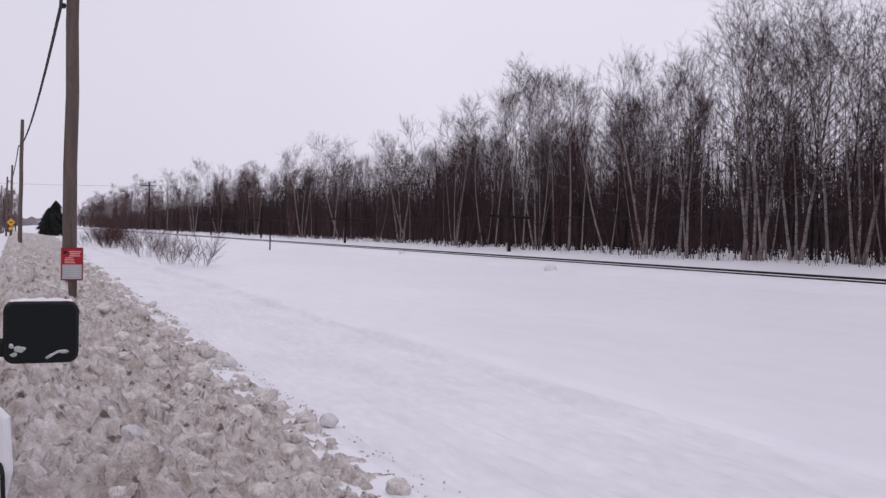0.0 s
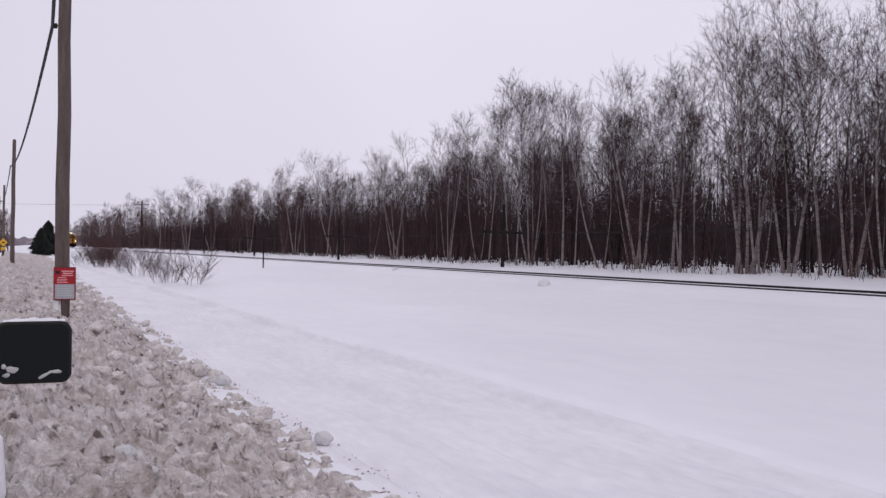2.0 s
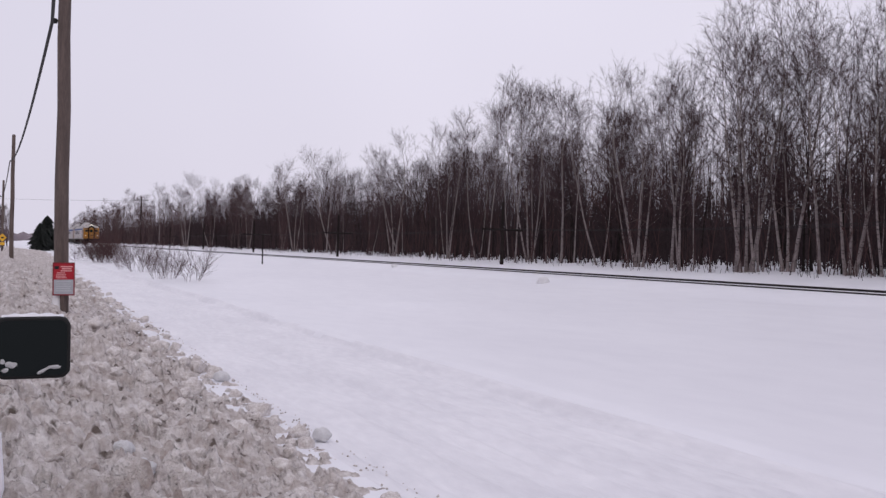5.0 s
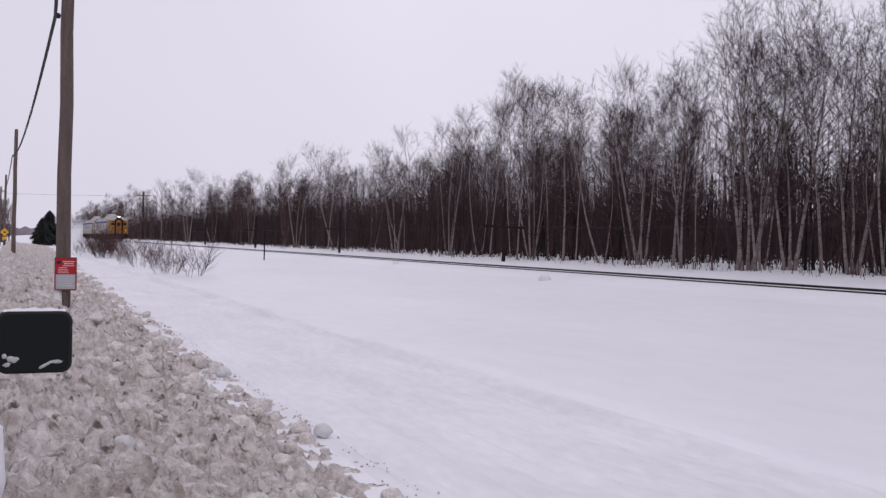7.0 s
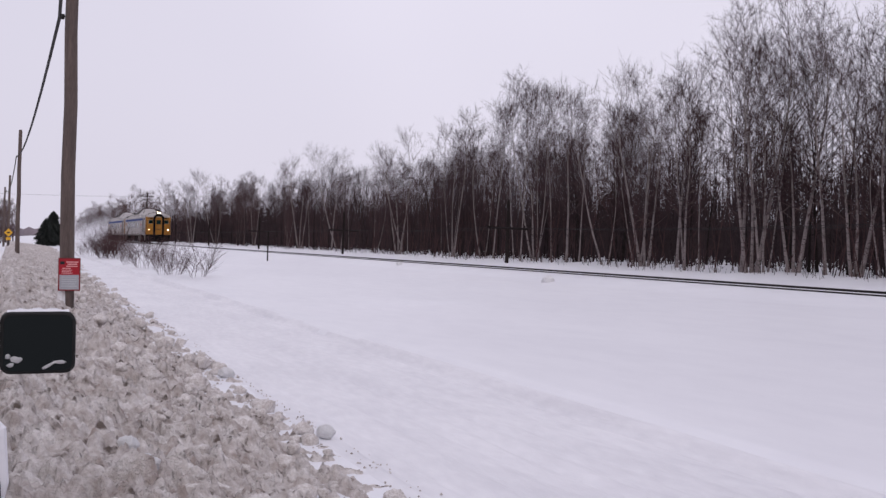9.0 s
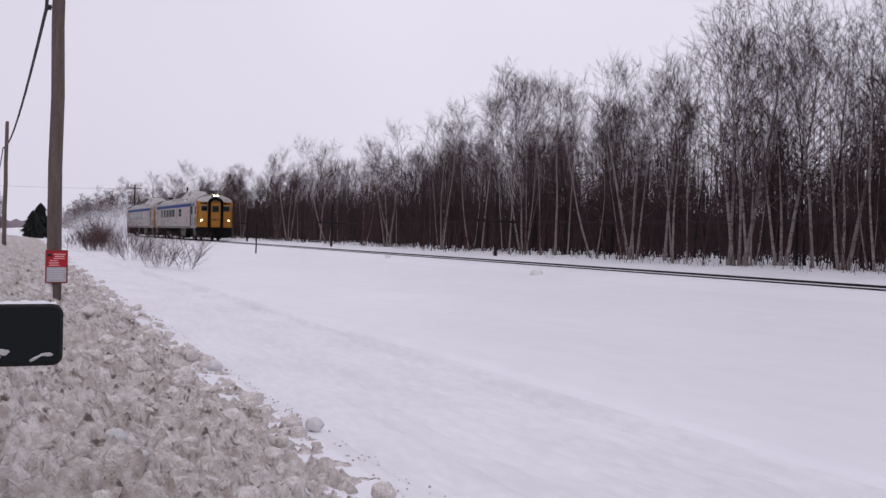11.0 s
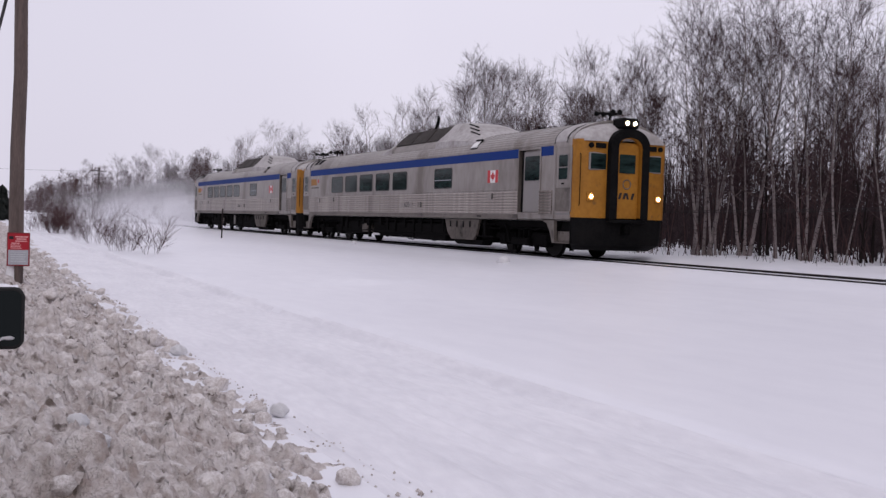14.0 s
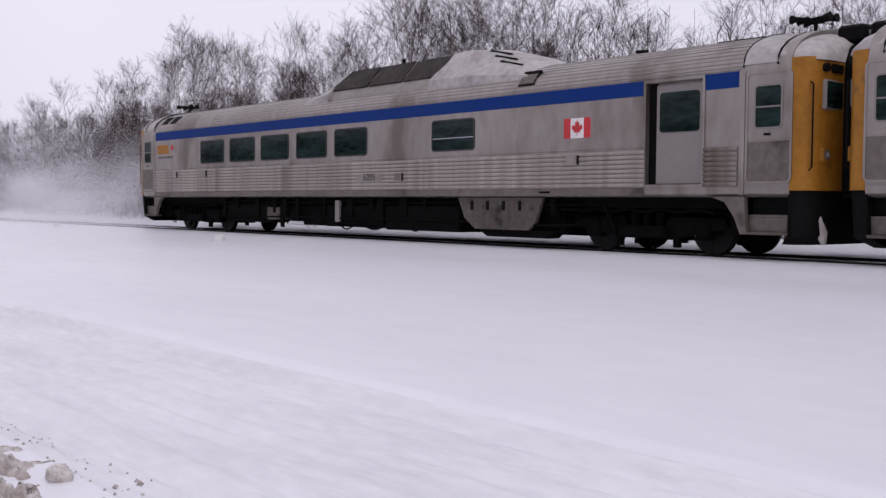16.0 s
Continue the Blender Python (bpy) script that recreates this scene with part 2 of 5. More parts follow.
# ---- ground: one sheet of snow ----
RAIL_TOP = 0.714
TRACK_X = 17.06
NEAR_RAIL, FAR_RAIL = TRACK_X - 0.7175, TRACK_X + 0.7175
PROFILE = [(-60, 0.3), (-9, 0.25), (-6.5, 0.1), (-0.6, 0.08), (0, 0.0), (5.0, 0.0), (5.35, 0.05), (8, 0.12), (12, 0.30), (14.6, 0.50), (15.4, 0.665),
           (15.9, 0.695), (16.22, 0.682), (16.27, 0.64), (16.41, 0.655), (16.46, 0.692), (17.0, 0.69), (17.45, 0.672), (17.62, 0.60), (17.68, 0.53),
           (17.86, 0.53), (17.92, 0.68), (18.6, 0.76), (19.6, 0.74), (21, 0.80), (26, 0.9), (60, 1.0), (3000, 1.2)]


def bend(y):
    """Sideways shift of the track where it curves far off."""
    return -1.3 * (1 - math.exp(-((y - 150) / 75) ** 2)) if y > 150 else 0.0


def ground_z(x, y):
    z = lerp_table(PROFILE, x - (bend(y) if x > 8 else 0.0))
    if 2 < x < 15:
        z += 0.05 * fbm(x * 0.25, y * 0.07, 2.0) * min(1, (x - 2) / 3)
    if 2.0 < x < 5.6 and -5 < y < 120:
        # ruts of the snowmobile trail
        w = 0.12 * fbm(0.3, y * 0.09, 5.0)
        for c, d in ((2.55, 0.03), (2.75, 0.036), (3.15, 0.025), (3.42, 0.02), (3.7, 0.036), (3.95, 0.02), (4.2, 0.03), (4.55, 0.02), (4.93, 0.07), (5.33, 0.05)):
            z -= 1.7 * d * math.exp(-((x + w - c) / 0.07) ** 2) * (0.6 + 0.8 * noise.noise((c * 9, y * 0.5, 3)))
        z += 0.05 * math.exp(-((x + w - 5.12) / 0.09) ** 2)
    if x > 18.3:
        z += 0.16 * fbm(x * 0.35, y * 0.3, 9.0)
    if 5 < x < 11 and 22 < y < 140:
        z += 0.35 * max(0, fbm(x * 0.3, y * 0.11, 4.4)) * math.exp(-((x - 7.8) / 1.6) ** 2)
    return z


def build_ground():
    xs = [-2500, -900, -300, -120, -60, -30, -16, -9, -6.5, -4, -2, -1, -0.6, 0, 0.6, 1.2, 1.7]
    xs += [2 + 0.06 * i for i in range(62)] + [5.8 + 0.25 * i for i in range(37)]
    xs += [15.2, 15.4, 15.65, 15.9, 16.1, 16.22, 16.27, 16.41, 16.46, 16.8, 17.2, 17.45, 17.62, 17.68, 17.86, 17.92, 18.2, 18.6, 19.1, 19.6]
    xs += [20 + 0.5 * i for i in range(18)] + [30, 34, 40, 50, 65, 90, 140, 250, 500, 1100, 2500]
    ys = [-2500, -900, -400, -200, -120, -80, -60, -45, -35, -28, -22, -17, -13, -10, -7, -5]
    y = -3.5
    while y < 700:
        ys.append(y)
        y += max(0.14, 0.014 * abs(y))
    ys += [800, 1000, 1400, 2500]
    verts = [(x, y, ground_z(x, y)) for y in ys for x in xs]
    n = len(xs)
    faces, idx = [], []
    for j in range(len(ys) - 1):
        for i in range(n - 1):
            faces.append((j * n + i, j * n + i + 1, (j + 1) * n + i + 1, (j + 1) * n + i))
            wob = 0.35 * fbm(xs[i] * 0.9, ys[j] * 0.35, 6.0) + 0.12 * fbm(0.3, ys[j] * 0.09, 5.0)
            idx.append(1 if 2.3 + wob < xs[i] < 5.15 - wob and -10 < ys[j] < 130 else 0)
    ob = new("ground", mesh_of("ground", verts, faces, [SNOW, TRAIL_SNOW], idx, True))
    tagged(ob, "flat snow-covered field with a packed snowmobile trail", "snow ground", kind="structure")


build_ground()


# ---- ploughed snowbank beside the road ----
def clods(x, y, density, seed):
    """Rounded clods of uneven size, 0 to 1."""
    dist, points = noise.voronoi((x * density, y * density, seed))
    size = 0.25 + 0.75 * noise.cell((points[0][0] * 31.7, points[0][1] * 31.7, points[0][2] * 31.7 + 3.0))
    q = min(1.0, dist[0] / 0.62)
    return (1 - q * q) ** 0.8 * size


def bank_z(x, y):
    edge = 2.27 + 0.026 * max(0, y - 5) + 0.16 * noise.noise((0.0, y * 0.6, 1.0)) + 0.07 * noise.noise((0.0, y * 3.1, 2.0))
    crest = 0.05
    if x >= crest:
        q = (x - crest) / (edge - crest)
        h = 0.74 * max(0.0, 1 - q) ** 1.1 if q < 1 else -0.9 * (q - 1) - 0.05
    else:
        h = 0.74 - 0.70 * min(1, (crest - x) / 0.55) ** 1.5
    k = max(0.0, min(1.0, h / 0.12 + 0.25))
    h += k * (0.20 * fbm(x * 0.9, y * 0.7, 1.0, 2) + 0.15 * fbm(x * 2.4, y * 2.2, 3.0, 3))
    wx, wy = x + 0.03 * noise.noise((x * 6, y * 6, 1.7)), y + 0.03 * noise.noise((x * 6, y * 6, 5.1))
    rough = max(0.25, min(1.0, 0.62 + 1.5 * fbm(x * 1.1, y * 0.8, 11.0, 2)))
    h += k * (rough * (0.13 * clods(wx, wy, 2.6, 0.0) + 0.12 * clods(wx, wy, 5.0, 2.0)) + 0.080 * clods(wx, wy, 9.0, 4.0) + 0.062 * clods(wx, wy, 16.0, 6.0) + 0.034 * clods(wx, wy, 30.0, 8.0) - 0.14)
    if y < 16:
        h += k * (0.026 * fbm(x * 14, y * 14, 2.0, 2) + 0.008 * noise.noise((x * 42, y * 42, 1.0)))
    return h


def build_bank():
    ys, y = [0.5 + 0.05 * i for i in range(14)], 1.2
    while y < 150:
        ys.append(y)
        y += max(0.013, 0.0036 * y) if y < 15 else 0.009 * y
    xs = [-0.5 + 0.0135 * i for i in range(244)]
    n = len(xs)
    verts = []
    for y in ys:
        widen = 1 + max(0, y - 5) * 0.006
        for x in xs:
            xx = x * widen
            k = min(1.0, max(0.0, (y - 0.5) / 1.3))
            verts.append((xx, y, bank_z(xx, y) * k * k * (3 - 2 * k) - 0.03 * (1 - k)))
    faces = [(j * n + i, j * n + i + 1, (j + 1) * n + i + 1, (j + 1) * n + i) for j in range(len(ys) - 1) for i in range(n - 1)]
    ob = new("snowbank", mesh_of("snowbank", verts, faces, DIRTY, None, True))
    tagged(ob, "lumpy ploughed bank of dirty grey-brown snow", "snowbank", kind="structure")


build_bank()


# ---- railway track ----
def build_track():
    y0, y1 = -420, 900
    for name, x in (("rail", NEAR_RAIL), ("rail", FAR_RAIL)):
        top = RAIL_TOP
        r = root(name, pose(x, 0, 0), "rusty steel rail half buried in snow", "rail", "rails of the track")
        prof = [(-0.07, 0.0), (0.07, 0.0), (0.07, 0.012), (0.012, 0.03), (0.012, 0.12), (0.036, 0.135), (0.036, 0.165), (-0.036, 0.165), (-0.036, 0.135), (-0.012, 0.12), (-0.012, 0.03), (-0.07, 0.012)]
        part("rail_web", Shape().loft([[(px + bend(y), y, top - 0.172 + pz) for px, pz in prof] for y in [y0, 150] + [160 + 20 * i for i in range(12)] + [y1]]), RAIL, r)
        part("rail_head", Shape().loft([[(px + bend(y), y, top + pz) for px, pz in ((-0.03, -0.006), (0.03, -0.006), (0.026, 0), (-0.026, 0))] for y in [y0, 150] + [160 + 20 * i for i in range(12)] + [y1]]), STEEL_TOP, r, "worn bright running surface")


build_track()


# ---- trees ----
def ribbon(sh, pts, w0, w1, rng):
    """A thin flat twig of a few joints, tapering."""
    side = Vector((rng.uniform(-1, 1), rng.uniform(-1, 1), rng.uniform(-0.5, 0.5))).normalized()
    o, n = len(sh.v), len(pts)
    for k, p in enumerate(pts):
        w = side * (w0 + (w1 - w0) * k / (n - 1))
        sh.v += [tuple(p - w), tuple(p + w)]
    for k in range(n - 1):
        sh.f.append((o + 2 * k, o + 2 * k + 1, o + 2 * k + 3, o + 2 * k + 2))


def sprout(sh, p, d, ln, w, rng):
    """One fine twig, a pointed sliver."""
    side = d.cross(Vector((rng.uniform(-1, 1), rng.uniform(-1, 1), rng.uniform(-1, 1))))
    side = side.normalized() * w if side.length > 1e-4 else Vector((w, 0, 0))
    o = len(sh.v)
    sh.v += [tuple(p - side), tuple(p + side), tuple(p + d * ln)]
    sh.f.append((o, o + 1, o + 2))


def course(p, d, ln, steps, up, wob, rng):
    """Points of a branch that bends upwards as it grows."""
    pts, d = [p.copy()], d.normalized()
    for k in range(steps):
        d = (d + Vector((rng.uniform(-1, 1), rng.uniform(-1, 1), rng.uniform(-0.5, 0.5))) * wob + Vector((0, 0, up))).normalized()
        pts.append(pts[-1] + d * (ln / steps))
    return pts


def along(pts, u):
    n = len(pts) - 1
    k = min(int(u * n), n - 1)
    return pts[k].lerp(pts[k + 1], u * n - k), (pts[k + 1] - pts[k]).normalized()


def fork(axis, angle, rng):
    side = Matrix.Rotation(rng.uniform(0, 6.283), 3, axis) @ axis.orthogonal().normalized()
    return axis * math.cos(angle) + side * math.sin(angle)


def make_tree(name, seed, stems, bark, limb_bark, twig, limbs, reach, rise, label, category, group, radius=0.07, lean=0.1, bare=0.32, subs=9, twigs=12, width=0.0036):
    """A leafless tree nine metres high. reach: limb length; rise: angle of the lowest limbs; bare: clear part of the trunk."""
    rng = random.Random(seed)
    limb, fine, trunks = Shape(), Shape(), []
    for s in range(stems):
        tall = 9.0 * (1.0 if s == 0 else rng.uniform(0.74, 0.97))
        side = (s - (stems - 1) / 2) / max(1, stems - 1) * 2 if stems > 1 else rng.uniform(-0.4, 0.4)
        d = Vector((lean * side * rng.uniform(0.7, 1.4), lean * rng.uniform(-0.5, 0.5), 1)).normalized()
        p = Vector((0.13 * side * (stems > 1), 0.08 * rng.uniform(-1, 1), -0.15))
        pts, cur = [p], d
        for k in range(9):
            cur = (cur + Vector((rng.uniform(-1, 1) - 0.35 * side, rng.uniform(-1, 1), 0.25)) * (0.045 if k < 5 else 0.08)).normalized()
            pts.append(pts[-1] + cur * tall / 9)
        r0 = radius * (1 if s == 0 else rng.uniform(0.6, 0.9))
        trunks.append(Shape().tube(pts, [max(0.008, r0 * (1.25 if k == 0 else 1 - 0.93 * (k / 9) ** 0.9)) for k in range(10)], 7, caps=False))
        n = max(7, round(limbs / stems ** 0.6))
        for i in range(n + 3):
            v = min(1.0, (i + rng.random()) / n)
            u = bare + (0.985 - bare) * v ** 0.9
            q, axis = along(pts, u)
            ang = rise * (1.1 - 0.6 * v) * rng.uniform(0.75, 1.25)
            az = 2.4 * i + rng.uniform(-0.5, 0.5)
            nd = Vector((math.cos(az) * math.sin(ang), math.sin(az) * math.sin(ang), math.cos(ang))) + 0.3 * Vector((axis.x, axis.y, 0))
            ln = tall * reach * (0.28 + 0.72 * math.sin(math.pi * min(1.0, 0.15 + 0.72 * (1 - v)))) * rng.uniform(0.7, 1.2) / stems ** 0.2
            lp = course(q, nd, ln, 4, 0.075, 0.085, rng)
            lr = max(0.008, r0 * (1 - 0.9 * u) * 0.5)
            limb.tube(lp, [lr, lr * 0.75, lr * 0.52, lr * 0.32, 0.004], 3, caps=False)
            for j in range(subs):
                w = 0.14 + 0.84 * (j + rng.random()) / subs
                b, bx = along(lp, w)
                sl = max(0.40, ln * 0.60 * (1.15 - 0.65 * w)) * rng.uniform(0.6, 1.2)
                sp = course(b, fork(bx, rng.uniform(0.45, 1.0), rng), sl, 2, 0.05, 0.10, rng)
                ribbon(fine, sp, 0.0062, 0.0032, rng)
                for t in range(twigs):
                    e, ex = along(sp, 0.12 + 0.88 * (t + rng.random()) / twigs)
                    sprout(fine, e, (fork(ex, rng.uniform(0.3, 0.9), rng) + Vector((0, 0, 0.12))).normalized(), rng.uniform(0.15, 0.45), width, rng)
            for j in range(5):
                e, ex = along(lp, 0.3 + 0.7 * rng.random())
                sprout(fine, e, fork(ex, rng.uniform(0.3, 0.8), rng), rng.uniform(0.25, 0.6), width, rng)
    top = max(v[2] for v in fine.v)
    r = root(name, pose(0, 0, -500), label, category, group)
    for tr in trunks:
        t = new("trunk", mesh_of("trunk", tr.v, tr.f, bark, None, True))
        t.parent = r
    n, o = len(limb.f), len(limb.v)
    c = new("crown", mesh_of("crown", limb.v + fine.v, limb.f + [tuple(i + o for i in q) for q in fine.f], [limb_bark, twig], [0] * n + [1] * len(fine.f)))
    c.parent = r
    tagged(c, kind="stuff")
    return r, top


LABEL_B = "bare white-barked birch standing in snow at the wood's edge"
LABEL_D = "bare dark-barked tree with fine leafless twigs"
B_GROUP, D_GROUP = "birches along the track", "bare trees of the wood"
# stems, limbs, reach, rise, clear trunk, radius
PROTOS_B = [make_tree("birch", 11 + i, st, BIRCH, LIMB, TWIG, n, reach, rise, LABEL_B, "birch tree", B_GROUP, radius=r, lean=lean, bare=bare)
            for i, (st, n, reach, rise, bare, r, lean) in enumerate([
                (1, 30, 0.33, 1.05, 0.30, 0.085, 0.12), (2, 30, 0.29, 0.95, 0.32, 0.060, 0.14), (3, 30, 0.29, 0.95, 0.34, 0.055, 0.20), (1, 30, 0.27, 0.95, 0.34, 0.055, 0.14),
                (2, 32, 0.33, 1.05, 0.36, 0.070, 0.22), (4, 32, 0.28, 0.90, 0.36, 0.052, 0.20), (3, 36, 0.37, 1.10, 0.26, 0.090, 0.16), (1, 26, 0.24, 0.9, 0.40, 0.045, 0.18)])]
PROTOS_D = [make_tree("leafless_tree", 41 + i, st, DARKBARK, DARKBARK, TWIG if i % 2 else THICKET, n, reach, rise, LABEL_D, "tree", D_GROUP, radius=0.075, bare=bare, subs=8, twigs=8, width=0.0052, lean=0.14)
            for i, (st, n, reach, rise, bare) in enumerate([(1, 32, 0.31, 1.05, 0.22), (2, 30, 0.30, 0.95, 0.25), (3, 30, 0.29, 0.95, 0.25), (1, 34, 0.28, 0.90, 0.20), (1, 30, 0.36, 1.15, 0.28)])]
# trees for the distance: the lighter twig colour stands in for haze
PROTOS_HAZY = [make_tree("hazy_tree", 61 + i, st, LIMB, LIMB, SHRUB, n, 0.27, 0.85, "bare far tree, its paler brown twigs standing in for haze", "tree", "willows up the track", radius=0.08, bare=0.12, lean=0.2, subs=7, twigs=6, width=0.0085)
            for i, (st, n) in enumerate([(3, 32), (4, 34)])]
PROTOS_L = [make_tree("leafless_tree", 81 + i, st, DARKBARK, LIMB, TWIG, n, reach, 1.0, LABEL_D, "tree", D_GROUP, radius=0.07, bare=0.22, subs=7, twigs=5, width=0.0082, lean=0.14)
            for i, (st, n, reach) in enumerate([(1, 26, 0.32), (2, 26, 0.30), (1, 28, 0.28)])]

# edge of the wood: place along the track, distance across, height, tree, lean along the track in degrees
FRONT = [(168, 22.6, 10.5, 0, 0), (143, 22.8, 10.8, 6, 0), (124, 22.6, 9.0, 4, 0), (104, 22.8, 7.6, 1, 0), (86, 22.8, 8.6, 6, -4), (76.5, 22.8, 8.3, 0, 2), (74, 22.6, 8.4, 4, -2),
         (61.2, 22.6, 8.5, 6, -5), (60.4, 22.8, 7.4, 4, 4), (52.6, 22.6, 8.7, 2, 0), (49, 22.8, 7.4, 1, -3), (47.2, 22.5, 8.3, 3, 0), (45.2, 22.7, 8.1, 7, 3),
         (43.9, 22.4, 8.7, 3, 4), (43, 22.7, 9.5, 5, 3), (41, 22.5, 8.6, 7, 6), (40.2, 22.8, 8.6, 0, 2), (38.6, 22.5, 7.4, 3, 5), (36.5, 22.5, 7.6, 4, 0), (35.2, 23.2, 8.5, 1, 0), (34.2, 22.9, 8.7, 6, -2), (32.8, 23.4, 8.6, 0, 0),
         (31.8, 23, 7.7, 3, 2), (30.8, 22.3, 7.4, 0, -1), (28.4, 22.9, 9.5, 0, -3), (27.3, 22.4, 10.2, 6, -3), (26.8, 22.5, 9.3, 2, 3), (25.9, 22.9, 9.4, 6, 4), (24.4, 22.8, 8.4, 0, 2), (23.2, 22.8, 9.0, 6, 1),
         (21.8, 22.8, 8.0, 1, 0), (20, 22.8, 7.0, 6, 2), (17.7, 22.5, 6.8, 0, -3), (15.6, 22.6, 6.4, 3, 0), (13.6, 22.8, 6.7, 2, 0), (11, 22.4, 7.0, 6, 0)]


def plant():
    rng = random.Random(5)
    used = set()

    def put(protos, k, x, y, h, lean=3.0, tip=None, face=None):
        r, top = protos[k]
        s = h / top
        tilt = rng.uniform(-lean, lean) if tip is None else tip
        m = pose(x, y, ground_z(x, y) - 0.05, tilt, rng.uniform(-lean, lean), rng.uniform(0, 360) if face is None else face)
        if id(r) not in used:
            used.add(id(r))
            r.matrix_world = m
            r.scale = (s, s, s)
            return
        c = copy_thing(r, m)
        c.scale = (s, s, s)

    for i, (y, x, h, k, tip) in enumerate(FRONT):
        put(PROTOS_B, k, x, y, h, 2.0, tip, -30 + 180 * (i % 2) + rng.uniform(-25, 25))
    for k in range(30):                       # slimmer stems between them
        y = -14 + 115 * (k + rng.random()) / 30
        put(PROTOS_B if k % 2 else PROTOS_D, (1, 3, 7)[k % 3] if k % 2 else rng.randrange(5), rng.uniform(22.2, 25.0), y, rng.uniform(4.2, 6.6), 7)
    for k in range(96):
        y, x = -12 + 162 * (k + rng.random()) / 96, rng.uniform(23.6, 29)
        put(PROTOS_D if x < 26.5 else PROTOS_L, rng.randrange(3), x, y, rng.uniform(5.2, 7.6), 4)
    for k in range(72):
        y = -12 + 172 * (k + rng.random()) / 72
        put(PROTOS_L, rng.randrange(3), rng.uniform(29, 40), y, rng.uniform(7.2, 9.6), 3)
    for k in range(36):                       # filling the wood behind the birch clumps
        put(PROTOS_D, rng.randrange(5), rng.uniform(24.5, 31), 36 + 34 * (k + rng.random()) / 36, rng.uniform(6.0, 8.0), 3)
    for k in range(5):                        # dark trees among the tallest birches
        put(PROTOS_D, rng.randrange(5), rng.uniform(23.0, 24.2), 20.6 + 1.35 * k, rng.uniform(7.6, 8.8), 3)
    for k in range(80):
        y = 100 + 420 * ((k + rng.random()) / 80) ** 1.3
        put((PROTOS_HAZY, PROTOS_L)[k % 2], rng.randrange(2), rng.uniform(21.5, 27), y, rng.uniform(6.2, 9.0), 3)
    for k in range(30):                       # bushy far trees up the track, haze in their twig colour
        put(PROTOS_HAZY, k % 2, rng.uniform(20.5, 25), 178 + 170 * (k + rng.random()) / 30, rng.uniform(7.8, 10.6), 3)
    for k in range(12):
        y = -10 - 5 * k
        put(PROTOS_B, rng.randrange(6), rng.uniform(22, 25), y, rng.uniform(7, 9.5), 3)
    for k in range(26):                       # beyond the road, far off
        put(PROTOS_HAZY, rng.randrange(2), rng.uniform(-9, 0.8), rng.uniform(175, 235), rng.uniform(6.5, 9.0), 3)


plant()


